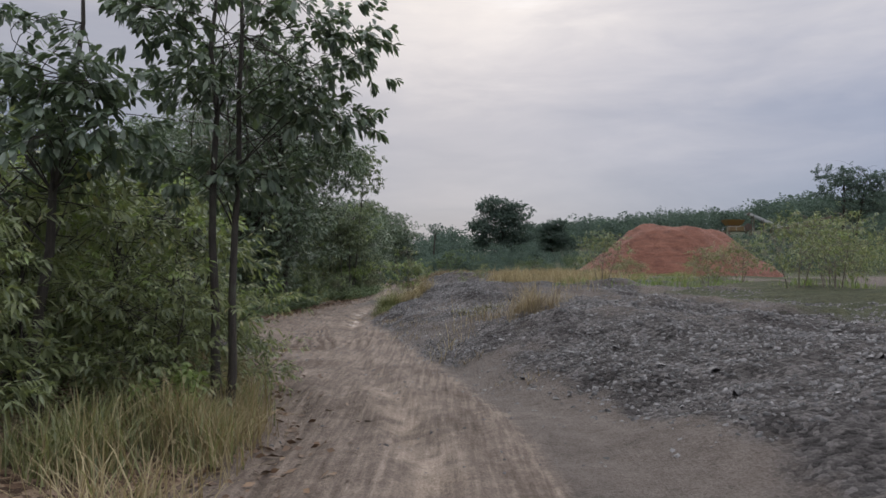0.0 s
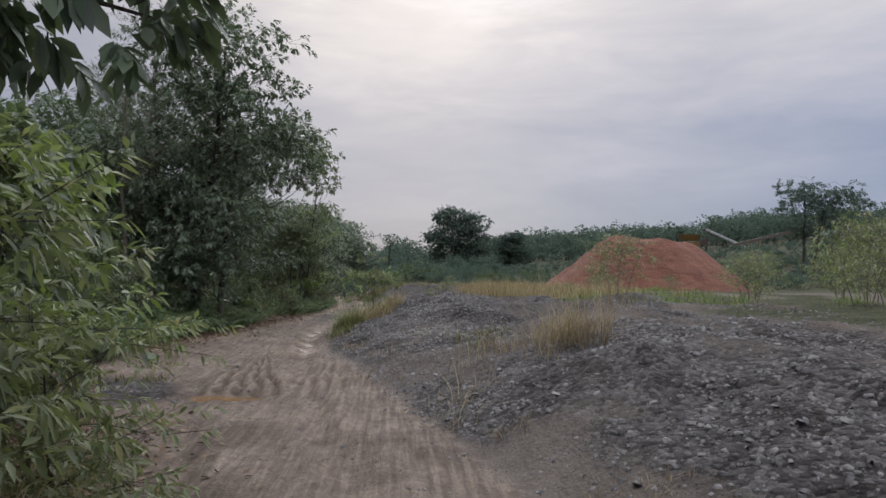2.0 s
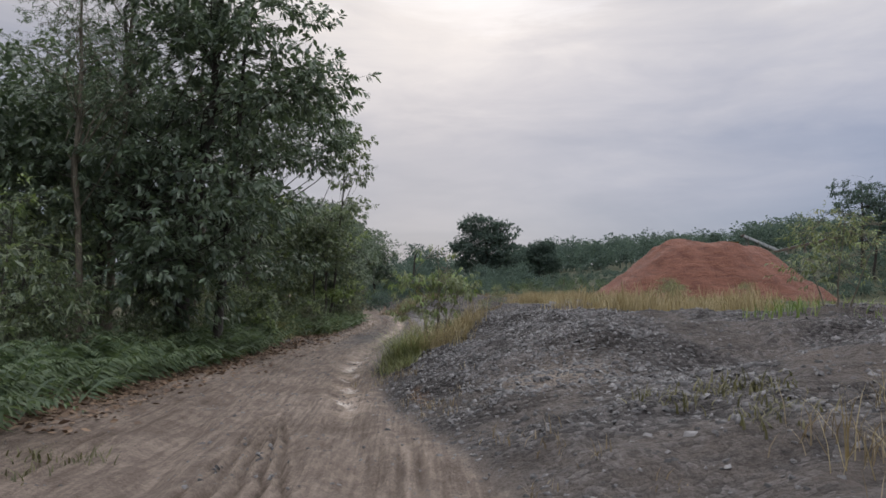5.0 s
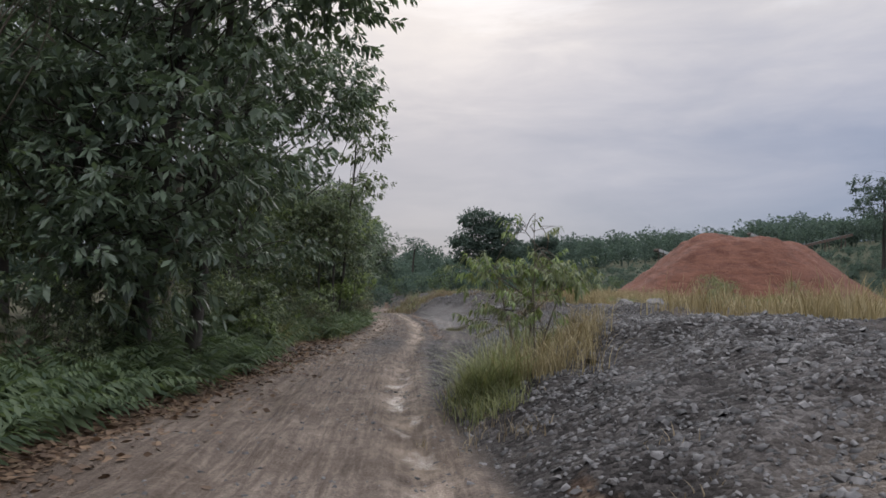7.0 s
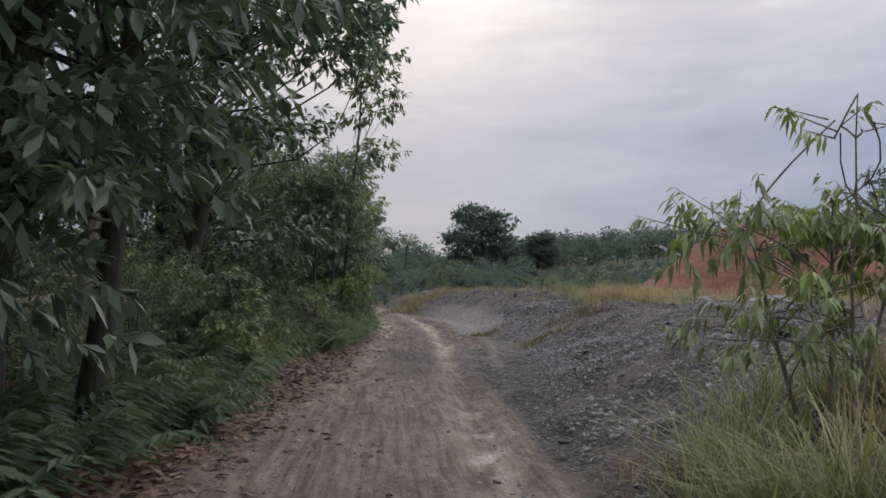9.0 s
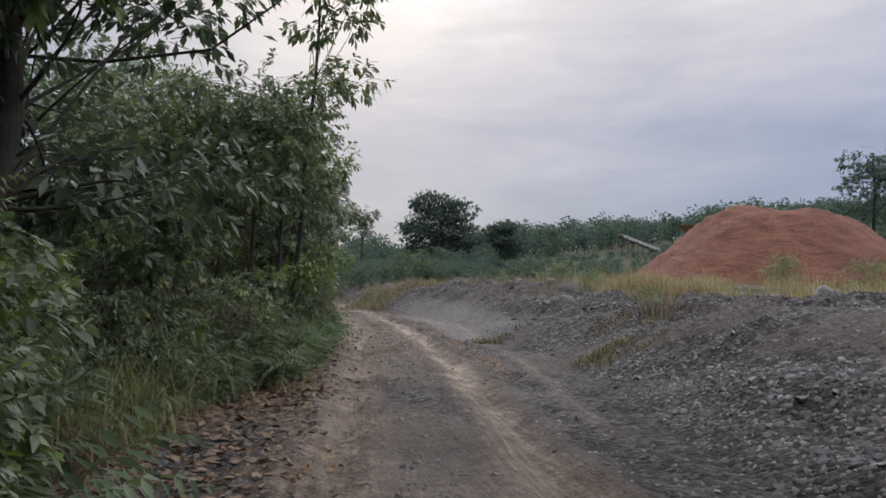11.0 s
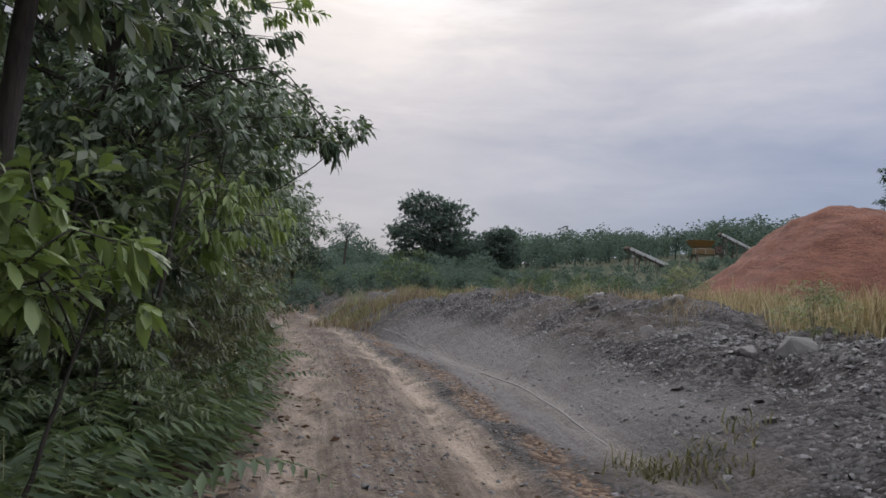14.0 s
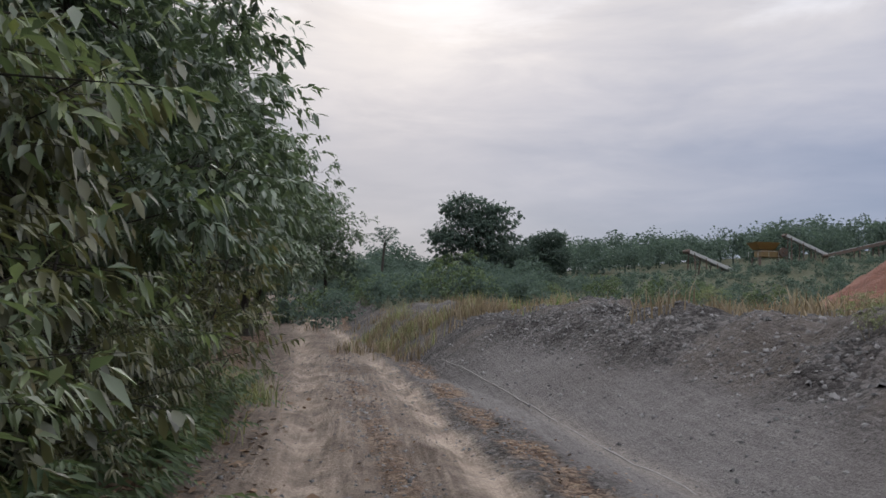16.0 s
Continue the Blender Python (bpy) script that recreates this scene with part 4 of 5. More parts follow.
# seen against the open sky beside the track
make_plant("slender_tree", "slender young tree with tufts of hanging leaves", "tree", (-5.3, 45.1),
           [(0, 0, 8.6, 0.06, 0.5, 0.1)],
           [(0.9, 0, 7.0, 0.75, 0.75, 1.0, 12, 9), (0.85, 0, 5.3, 0.6, 0.6, 0.4, 6, 8), (0.9, 0, 8.3, 0.6, 0.6, 0.6, 8, 9)],
           (0.19, 0.07), LEAF_MID, BARK, twig_leaves=8, twig_len=0.32, spread=0.34, droop=0.3, fine=True, seed=34, group="trees along the track")
make_plant("roadside_tree", "low spreading tree with a dark hollow under its crown", "tree", (-5.3, 44.2),
           [(0, 0, 4.6, 0.055, 0.0, 0.1), (-0.35, 0.2, 4.8, 0.05, -0.7, 0.3)],
           [(-0.1, 0.4, 3.35, 1.1, 1.4, 0.85, 34, 12), (-1.5, 0.3, 3.4, 1.1, 1.4, 0.85, 26, 12), (-0.3, 0.4, 4.5, 1.1, 1.2, 0.75, 26, 12), (-2.3, 0.3, 4.5, 1.4, 1.4, 0.9, 26, 12)],
           (0.13, 0.042), LEAF_MID, twig_leaves=14, twig_len=0.34, spread=0.46, droop=0.32, seed=35, core=130, young=0.05, group="trees along the track")
make_plant("roadside_tree", "leafy tree reaching a long drooping branch over the track", "tree", (-5.9, 49.0),
           [(0, 0, 6.0, 0.12, 0.3, 0.3), (0.2, 0.2, 5.0, 0.07, 0.9, 0.5)],
           [(0.3, 0.3, 4.6, 1.5, 1.8, 1.3, 46, 11), (0.6, 0, 2.3, 1.0, 1.6, 1.0, 34, 11), (2.25, 0.9, 2.86, 0.36, 0.25, 0.06, 10, 4, 0.14), (1.4, 0.8, 3.1, 0.5, 0.4, 0.2, 10, 7, 0.25), (-1.5, 0.2, 3.9, 1.4, 1.7, 1.7, 36, 11)],
           (0.125, 0.040), LEAF_DARK, twig_leaves=16, twig_len=0.32, spread=0.42, droop=0.40, seed=36, core=130, young=0.08, group="trees along the track")
make_plant("roadside_tree", "tall leafy tree crowding the edge of the track", "tree", (-6.3, 56.5),
           [(0, 0, 6.5, 0.13, 0.3, 0.2)],
           [(0.5, 0, 4.6, 1.5, 1.9, 1.5, 48, 11), (0.4, 0, 2.4, 1.4, 1.8, 1.2, 40, 11), (-1.2, 0, 4.4, 1.4, 1.6, 1.8, 30, 11)],
           (0.13, 0.042), LEAF_DARK, twig_leaves=16, twig_len=0.36, spread=0.44, droop=0.38, seed=37, core=130, young=0.04, group="trees along the track")
make_plant("bush", "bush of large soft heart-shaped leaves, some yellowing", "bush", (-5.75, 54.0),
           [(0, 0, 2.2, 0.035, 0.2, 0.1), (0.2, 0.4, 1.8, 0.03, 0.5, 0.6), (-0.3, -0.3, 2.0, 0.03, -0.3, -0.5)],
           [(0.05, 0.1, 1.2, 0.75, 1.3, 1.0, 48, 9), (0, 0, 2.2, 0.7, 1.1, 0.6, 24, 9)],
           (0.125, 0.062), LEAF_OLIVE, twig_leaves=7, twig_len=0.28, spread=0.4, droop=0.6, fine=True, seed=38, young=0.04,
           group="scrub along the track", trunk_name="stem", crown_name="foliage")
make_plant("sapling", "young sapling with drooping fresh yellow-green leaves", "tree", (-4.95, 47.2),
           [(0, 0, 2.4, 0.03, 0.3, 0)],
           [(0.55, 0.55, 1.95, 0.24, 0.28, 0.12, 7, 6), (0.35, 0.3, 1.65, 0.2, 0.2, 0.1, 3, 6)],
           (0.09, 0.030), LEAF_YOUNG, twig_leaves=10, twig_len=0.22, spread=0.17, droop=0.8, fine=True, seed=44, group="trees along the track")
make_plant("bush", "shrub with whorls of bright yellow-green leaves at the wood's edge", "bush", (-5.0, 44.75),
           [(0, 0, 1.6, 0.02, 0.1, 0), (0.1, 0.2, 1.4, 0.016, 0.5, 0.4)],
           [(0.1, 0.0, 1.5, 0.34, 0.36, 0.16, 8, 6), (0.3, 0.1, 1.3, 0.22, 0.25, 0.12, 4, 6)],
           (0.125, 0.042), LEAF_YOUNG, twig_leaves=9, twig_len=0.18, spread=0.2, droop=0.35, fine=True, seed=45,
           group="scrub along the track", trunk_name="stem", crown_name="foliage")
DEEP = make_plant("forest_tree", "dark tree standing deeper in the wood", "tree", (-11.5, 36.0),
                  [(0, 0, 8.0, 0.18, 0.3, 0.2)],
                  [(0, 0, 6.6, 3.0, 3.0, 2.4, 46, 9), (0, 0, 3.4, 2.6, 2.6, 1.5, 30, 9)],
                  (0.30, 0.12), LEAF_DARK, twig_leaves=7, twig_len=0.5, spread=0.8, droop=0.35, fine=None, core=58, seed=39, group="trees along the track")
for x, y, turn, s in ((-7.1, 64.8, 60, 0.78), (-7.7, 66.2, 150, 0.92), (-7.9, 72.5, 220, 0.82), (-8.8, 80.0, 310, 0.9), (-10.0, 89.0, 40, 0.9), (-13.0, 48.5, 300, 0.8), (-7.6, 69.0, 20, 0.75), (-7.3, 76.0, 200, 0.86), (-7.9, 84.0, 100, 0.95), (-12, 57, 110, 1.0), (-10.5, 51.5, 40, 0.9), (-13.0, 66.0, 10, 1.05), (-16, 43, 90, 1.15),
                      (-13.5, 95.0, 330, 1.0), (-12.0, 79.0, 120, 0.95), (-14.5, 106.0, 20, 1.1), (-9.6, 113.0, 200, 1.25), (-6.6, 119.0, 80, 1.15), (-12.0, 117.0, 260, 1.3)  ):
    again(DEEP, x, y, turn, s)
again(WOOD_A, -8.6, 61.5, 30, 0.72)
again(FEATHER, -8.5, 27.9, 140, 0.8)
again(FEATHER, -7.6, 33.2, 250, 0.9)
for x, y, turn, s in ((-11.8, 29.6, 70, 0.85), (-13.2, 24.8, 200, 0.7)):
    again(DEEP, x, y, turn, s)
# bushes that fill the wood's edge
UNDER = make_plant("bush", "dense leafy undergrowth bush at the wood's edge", "bush", (-9.6, 26.5),
                   [(0, 0, 2.2, 0.03, 0.2, 0.1), (0.2, 0.2, 1.9, 0.025, 0.7, 0.3), (-0.2, -0.1, 2.0, 0.025, -0.6, 0)],
                   [(0, 0, 0.95, 1.05, 1.05, 0.9, 28, 9), (0, 0, 2.1, 0.9, 0.9, 0.7, 17, 9)],
                   (0.115, 0.038), LEAF_MID, twig_leaves=9, twig_len=0.32, spread=0.46, droop=0.4, fine=None, seed=25, young=0.04,
                   group="scrub along the track", trunk_name="stem", crown_name="foliage")
OLIVE = make_plant("bush", "olive-brown narrow-leaved bush with some yellowed leaves", "bush", (-5.5, 58.2),
                   [(0, 0, 2.0, 0.03, 0.2, 0.1), (0.2, 0.2, 1.8, 0.025, 0.6, 0.3), (-0.2, -0.1, 1.9, 0.025, -0.5, 0)],
                   [(0, 0, 0.9, 0.95, 0.95, 0.85, 30, 9), (0, 0, 1.9, 0.8, 0.8, 0.6, 17, 9)],
                   (0.12, 0.036), LEAF_OLIVE, twig_leaves=8, twig_len=0.34, spread=0.46, droop=0.5, fine=None, seed=26, young=0.02,
                   group="scrub along the track", trunk_name="stem", crown_name="foliage")
urng = np.random.default_rng(52)
for i in range(24):
    uy = 23.0 + 1.55 * i + urng.uniform(-0.5, 0.5)
    if 38.0 < uy < 48.5:
        continue
    again(UNDER, float(LEFT(uy)) - urng.uniform(1.3, 2.2), uy, urng.uniform(0, 360), urng.uniform(0.75, 1.25) * (0.58 if uy < 28 or 30 < uy < 38 else 1.0))
for i in range(14):
    uy = 37.0 + 1.7 * i + urng.uniform(-0.5, 0.5)
    if 42.5 < uy < 46.5:
        continue
    again(OLIVE if i % 3 else UNDER, float(LEFT(uy)) - urng.uniform(0.55, 0.8) - (0.8 if uy < 38.5 else 0.0), uy, urng.uniform(0, 360), urng.uniform(0.42, 0.6))
for x, y, turn, s in ((-8.4, 34.0, 60, 0.9), (-8.6, 37.6, 300, 1.0), (-7.6, 48.4, 160, 1.5), (-6.8, 52.3, 40, 1.5), (-7.0, 62.5, 190, 1.1), (-7.4, 69.5, 260, 1.2), (-7.8, 77.0, 20, 1.2)):
    again(SCRUB, x, y, turn, s)
for x, y, turn, s in ((-5.75, 51.3, 30, 0.8), (-5.7, 52.7, 170, 0.95), (-5.8, 55.6, 280, 0.9)):
    again(OLIVE, x, y, turn, s)
for x, y, turn, s in ((-8.7, 24.9, 40, 1.1), (-9.4, 28.4, 150, 1.1)):
    again(UNDER, x, y, turn, s)
for x, y, turn, s in ((-6.3, 38.6, 50, 0.75), (-5.5, 47.9, 120, 0.85), (-5.6, 41.2, 220, 0.5)):
    again(BRIGHT, x, y, turn, s)

# -- on the bank and the clearing --
make_plant("shrub", "spindly shrub with drooping compound leaves on the gravel bank", "shrub", (-1.15, 27.6),
           [(0, 0, 1.35, 0.025, 0.1, 0.1), (0.05, -0.1, 1.95, 0.013, -0.05, -0.3), (-0.1, 0.1, 1.25, 0.02, -0.45, 0.1), (0.1, 0.0, 1.2, 0.018, 0.5, 0.1)],
           [(-0.55, 0, 1.15, 0.24, 0.3, 0.10, 7, 6), (0.05, 0.1, 1.27, 0.36, 0.36, 0.10, 10, 6), (0.6, 0, 1.08, 0.28, 0.3, 0.12, 7, 6), (0.1, 0, 0.75, 0.5, 0.45, 0.25, 7, 5), (-0.35, -0.1, 0.6, 0.3, 0.3, 0.2, 4, 5), (-0.05, -0.3, 1.75, 0.14, 0.14, 0.16, 6, 1)],
           (0.085, 0.024), LEAF_BUSH, BARK_PALE, twig_leaves=13, twig_len=0.26, spread=0.24, droop=0.75, seed=41, young=0.3, group="shrubs on the bank", trunk_name="stem", crown_name="foliage")
THIN = make_plant("shrub", "straggling thin-leaved shrub on rough ground", "shrub", (10.6, 21.9),
                  [(0, 0, 2.3, 0.025, 0.2, 0.1), (0.2, 0.2, 2.0, 0.02, 0.8, 0.3), (-0.2, 0, 1.9, 0.02, -0.8, 0)],
                  [(0, 0, 1.35, 1.1, 1.1, 0.8, 34, 6), (0.1, 0, 2.1, 0.7, 0.7, 0.35, 12, 6)],
                  (0.11, 0.034), LEAF_BUSH, BARK_PALE, fine=None, twig_leaves=7, twig_len=0.32, spread=0.34, droop=0.4, seed=42, young=0.05, group="shrubs on the bank", trunk_name="stem", crown_name="foliage")
for x, y, turn, s in ((12.6, 23.5, 90, 1.15), (8.6, 23.6, 170, 0.6), (14.5, 20.5, 230, 1.0), (5.3, 24.2, 310, 0.72), (13.5, 33.0, 20, 0.9), (16.5, 30.0, 120, 1.1), (19.0, 36.0, 60, 1.3), (9.0, 45.0, 30, 0.4), (12.5, 52.0, 130, 0.55),
                      (15.5, 61.0, 210, 0.75), (17.5, 64.5, 310, 0.6), (21.5, 62.5, 40, 0.6), (7.8, 72.4, 10, 0.5), (3.4, 55.2, 80, 0.35), (2.9, 50.6, 200, 0.42), (25, 40, 100, 1.5), (29, 52, 10, 1.4), (1.7, 56.6, 150, 0.22), (1.4, 43.2, 20, 0.25), (3.6, 33.0, 90, 0.22)):
    again(THIN, x, y, turn, s)
FIELD = make_plant("bush", "rounded green bush at the far side of the clearing", "bush", (2.0, 92.0),
                   [(0, 0, 2.2, 0.05, 0.2, 0.1), (0.4, 0.2, 2.0, 0.04, 1.0, 0.3), (-0.4, 0, 2.0, 0.04, -1.0, 0)],
                   [(0, 0, 1.5, 1.7, 1.7, 1.1, 18, 6), (0, 0, 2.6, 1.2, 1.2, 0.6, 7, 6)],
                   (0.24, 0.10), LEAF_FERN, twig_leaves=9, twig_len=0.45, spread=0.6, droop=0.4, fine=None, seed=43, group="bushes across the clearing", trunk_name="stem", crown_name="foliage")
frng = np.random.default_rng(51)
for i in range(38):
    fx, fy = -7.5 + 0.9 * i + frng.normal(0, 0.9), 95 + frng.uniform(-9, 22) + 0.3 * i
    again(FIELD, fx, fy, frng.uniform(0, 360), frng.uniform(0.3, 0.78))

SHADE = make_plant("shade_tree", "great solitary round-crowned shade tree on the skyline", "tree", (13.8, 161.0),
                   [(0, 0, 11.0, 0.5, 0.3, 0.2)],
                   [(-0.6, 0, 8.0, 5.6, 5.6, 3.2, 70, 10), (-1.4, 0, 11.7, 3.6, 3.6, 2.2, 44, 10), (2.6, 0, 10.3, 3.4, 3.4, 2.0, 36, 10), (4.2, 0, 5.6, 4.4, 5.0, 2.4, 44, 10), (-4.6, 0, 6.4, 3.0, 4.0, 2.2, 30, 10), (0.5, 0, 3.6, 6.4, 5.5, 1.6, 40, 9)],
                   (0.46, 0.24), LEAF_HAZED, twig_leaves=8, twig_len=0.8, spread=1.0, droop=0.3, fine=None, seed=61, core=5)
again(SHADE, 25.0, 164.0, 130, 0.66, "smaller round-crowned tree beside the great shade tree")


def make_palm(x, y, h):
    rng = np.random.default_rng(62)
    z = float(land(x, y))
    root = new("palm_tree")
    root.location = (x, y, z)
    tagged(root, "small palm with upright feathery fronds above far bushes", "palm tree")
    heap = Heap()
    k = np.linspace(0, 1, 9)
    v, f = tube(np.stack([0.3 * k ** 2, 0 * k, -0.1 + h * k], -1), 0.2 - 0.06 * k, 9)
    heap.add(v, f)
    piece("trunk", heap.mesh("trunk", BARK, True), root)
    for i in range(13):
        a, up = i * 2.4, rng.uniform(0.55, 1.4)
        n = 12
        k = np.linspace(0, 1, n)
        out = np.array([np.cos(a), np.sin(a), 0])
        pts = np.array([0.3, 0, h]) + out * (k * 2.4)[:, None] * np.cos(up) + np.array([0, 0, 1]) * (2.8 * np.sin(up) * k - 0.8 * k * k)[:, None]
        base = np.repeat(pts[1:], 2, 0)
        side = np.cross(out, [0, 0, 1])
        sg = np.tile([1, -1], n - 1)[:, None]
        way = unit(side * sg + out * 0.6 + [0, 0, -0.2])
        lv, lf = leaves(base, way, np.full(len(base), 0.75), np.full(len(base), 0.10), rng, 0.3)
        heap = Heap()
        heap.add(lv, lf)
        piece("frond", heap.mesh("frond", LEAF_HAZED), root)


make_palm(-0.9, 142.0, 5.6)
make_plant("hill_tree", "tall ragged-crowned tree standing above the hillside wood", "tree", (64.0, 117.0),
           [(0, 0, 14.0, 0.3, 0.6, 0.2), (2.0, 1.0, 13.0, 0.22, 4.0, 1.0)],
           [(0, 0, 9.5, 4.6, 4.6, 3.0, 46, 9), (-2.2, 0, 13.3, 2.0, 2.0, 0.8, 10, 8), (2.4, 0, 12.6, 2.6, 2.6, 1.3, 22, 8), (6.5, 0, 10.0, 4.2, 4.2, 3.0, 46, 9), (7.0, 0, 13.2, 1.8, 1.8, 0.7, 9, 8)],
           (0.42, 0.18), LEAF_HAZED, twig_leaves=8, twig_len=0.8, spread=0.9, droop=0.3, fine=None, core=1.5, seed=64)


def make_far_wood():
    """The wood over the hills: many crowns of leaf clumps on short stems, nobody could count them."""
    rng = np.random.default_rng(63)
    heap = Heap()
    protos = []
    for p in range(6):
        r = np.random.default_rng(70 + p)
        n, small, m = (520, 0.95, 11) if p < 4 else (120, 1.9, 6)
        lobes = r.normal(0, 1, (m, 3)) * [0.24, 0.24, 0.19] + [0, 0, 0.48 if p < 4 else 0.34]
        sizes = r.uniform(0.12, 0.24, m) * (1.0 if p < 4 else 1.25)
        pick = r.integers(0, m, n)
        c = lobes[pick] + unit(r.normal(0, 1, (n, 3))) * sizes[pick][:, None] * [1, 1, 0.75] * r.uniform(0.15, 1.0, (n, 1)) ** 0.45
        way = unit(c - lobes[pick] + r.normal(0, 0.07, (n, 3)))
        v, f = leaves(c, way, r.uniform(0.05, 0.095, n) * small, r.uniform(0.04, 0.07, n) * small, r, 0.3, None)
        vs, fs, k = [v], [f], len(v)
        tv, tf = tube(np.array([(0, 0, -0.05), (0.01, 0, 0.25), (0, 0, 0.5)]), [0.02, 0.016, 0.008], 4)
        vs.append(tv)
        fs.append(np.concatenate([tf[:, [0, 1, 2]], tf[:, [0, 2, 3]]]) + k)
        protos.append((np.vstack(vs), np.vstack(fs)))
    spots = []
    for _ in range(270):
        x = rng.uniform(-50, 235)
        spots.append((x, rng.uniform(200, 330), rng.uniform(6.5, 11) * (1.0 + 0.22 * float(step(20, 70, x)))))
    for _ in range(90):
        spots.append((rng.uniform(70, 190), rng.uniform(110, 200), rng.uniform(7, 12)))
    for _ in range(100):
        x = rng.uniform(-55, 48)
        spots.append((x, rng.uniform(120, 195) - 0.1 * x, rng.uniform(3.0, 5.5)))
    for _ in range(26):
        spots.append((rng.uniform(-16, 26), rng.uniform(108, 128), rng.uniform(1.6, 3.2)))
    for _ in range(24):
        spots.append((rng.uniform(-60, -16), rng.uniform(60, 200), rng.uniform(6, 10)))
    low = []
    for _ in range(1500):
        x = rng.uniform(-8, 110)
        low.append((x, rng.uniform(88, 165) + 0.15 * x, rng.uniform(0.9, 2.5)))
    for _ in range(150):
        low.append((rng.uniform(-50, 235), rng.uniform(290, 345), rng.uniform(3.5, 5.0)))
    for x, y, h in spots + low:
        if h > 2 and ( (abs(x - 76) < 22 and 140 < y < 198) or (abs(x - 50) < 14 and 130 < y < 178) or np.hypot(x - 13.8, y - 161) < 6 or np.hypot(x - 25, y - 164) < 4 or (abs(x + 0.4) < 3 and y < 143 and h > 4) or (0.26 < (x + 3.4) / (y - 50) < 0.9 and y < 186)):
            continue
        v, f = protos[rng.integers(0, 4)] if h > 2 and not (y > 288 and h < 5.0) else protos[4 + rng.integers(0, 2)]
        a = rng.uniform(0, 6.28)
        ca, sa = np.cos(a), np.sin(a)
        w = h * rng.uniform(0.8, 1.25)
        q = np.stack([(v[:, 0] * ca - v[:, 1] * sa) * w + x, (v[:, 0] * sa + v[:, 1] * ca) * w + y, v[:, 2] * h + float(land(x, y))], -1)
        heap.add(q, f)
    tagged(piece("far_wood", heap.mesh("far_wood", LEAF_HAZED)), "distant green woods covering the hills, haze put into their colour", "woods", kind="stuff")


make_far_wood()


# ---- grass, ferns and litter ----
def blades(rng, x, y, height, mat, name, label, width=0.012, bend=0.35, kind_name="grass"):
    n = len(x)
    z = land(x, y)
    h = height * rng.uniform(0.4, 1.1, n) * (0.85 + 0.55 * waves(x, y, 92, 0.8))
    a = rng.uniform(0, 2 * np.pi, n)
    out = np.stack([np.cos(a), np.sin(a), np.zeros(n)], -1)
    side = np.stack([-np.sin(a), np.cos(a), np.zeros(n)], -1)
    tip = bend * rng.uniform(0.2, 1.4, n)
    p0 = np.stack([x, y, z - 0.02], -1)
    w = (width * rng.uniform(0.6, 1.4, n))[:, None]

    def at(k):
        return p0 + out * (h * tip * k * k)[:, None] + np.array([0, 0, 1.0]) * (h * (k - 0.35 * tip * k * k))[:, None]
    v = np.stack([p0 - side * w, p0 + side * w, at(0.4) - side * w * 0.8, at(0.4) + side * w * 0.8, at(0.75) - side * w * 0.5, at(0.75) + side * w * 0.5, at(1.0)], 1).reshape(-1, 3)
    t = np.array([(0, 1, 3), (0, 3, 2), (2, 3, 5), (2, 5, 4), (4, 5, 6)])
    f = (t[None] + (np.arange(n) * 7)[:, None, None]).reshape(-1, 3)
    tagged(piece(name, mesh_of(name, v, f, mat)), label, kind_name, kind="stuff")


def tufts(rng, spots, per, radius):
    """Blade feet gathered into tufts round the spots."""
    spots = np.asarray(spots)
    spots = spots[waves(spots[:, 0], spots[:, 1], 91, 1.4) + rng.uniform(-0.35, 0.35, len(spots)) > -0.02]
    c = np.repeat(spots, per, 0)
    return c[:, 0] + rng.normal(0, radius, len(c)), c[:, 1] + rng.normal(0, radius, len(c))


def patch(rng, n, cx, cy, rx, ry, turn=0.0):
    """n spots scattered over an uneven oval."""
    a, r = rng.uniform(0, 2 * np.pi, n), np.sqrt(rng.uniform(0, 1, n))
    r = r * (1 + 0.25 * np.sin(3 * a + cx))
    u, v = rx * r * np.cos(a), ry * r * np.sin(a)
    t = radians(turn)
    return np.stack([cx + u * np.cos(t) - v * np.sin(t), cy + u * np.sin(t) + v * np.cos(t)], -1)


grng = np.random.default_rng(81)
# tall dry stalks on the bank near the start
stalks = np.vstack([patch(grng, 90, 1.05, 14.5, 0.7, 1.9, -35), patch(grng, 40, 2.0, 15.9, 0.8, 1.3, -30), patch(grng, 40, 0.3, 14.6, 0.6, 1.1), patch(grng, 70, 2.3, 17.6, 0.7, 2.0, -50)])
x, y = tufts(grng, stalks, 11, 0.13)
blades(grng, x, y, 0.62, GRASS_DRY, "dry_grass", "tangled brown dry grass growing on the gravel bank", 0.0045, 1.0)
x, y = tufts(grng, stalks[::2], 9, 0.09)
blades(grng, x, y, 0.98, GRASS_GOLD, "grass_stalks", "tall dry tan grass stalks standing on the gravel bank", 0.004, 0.75)
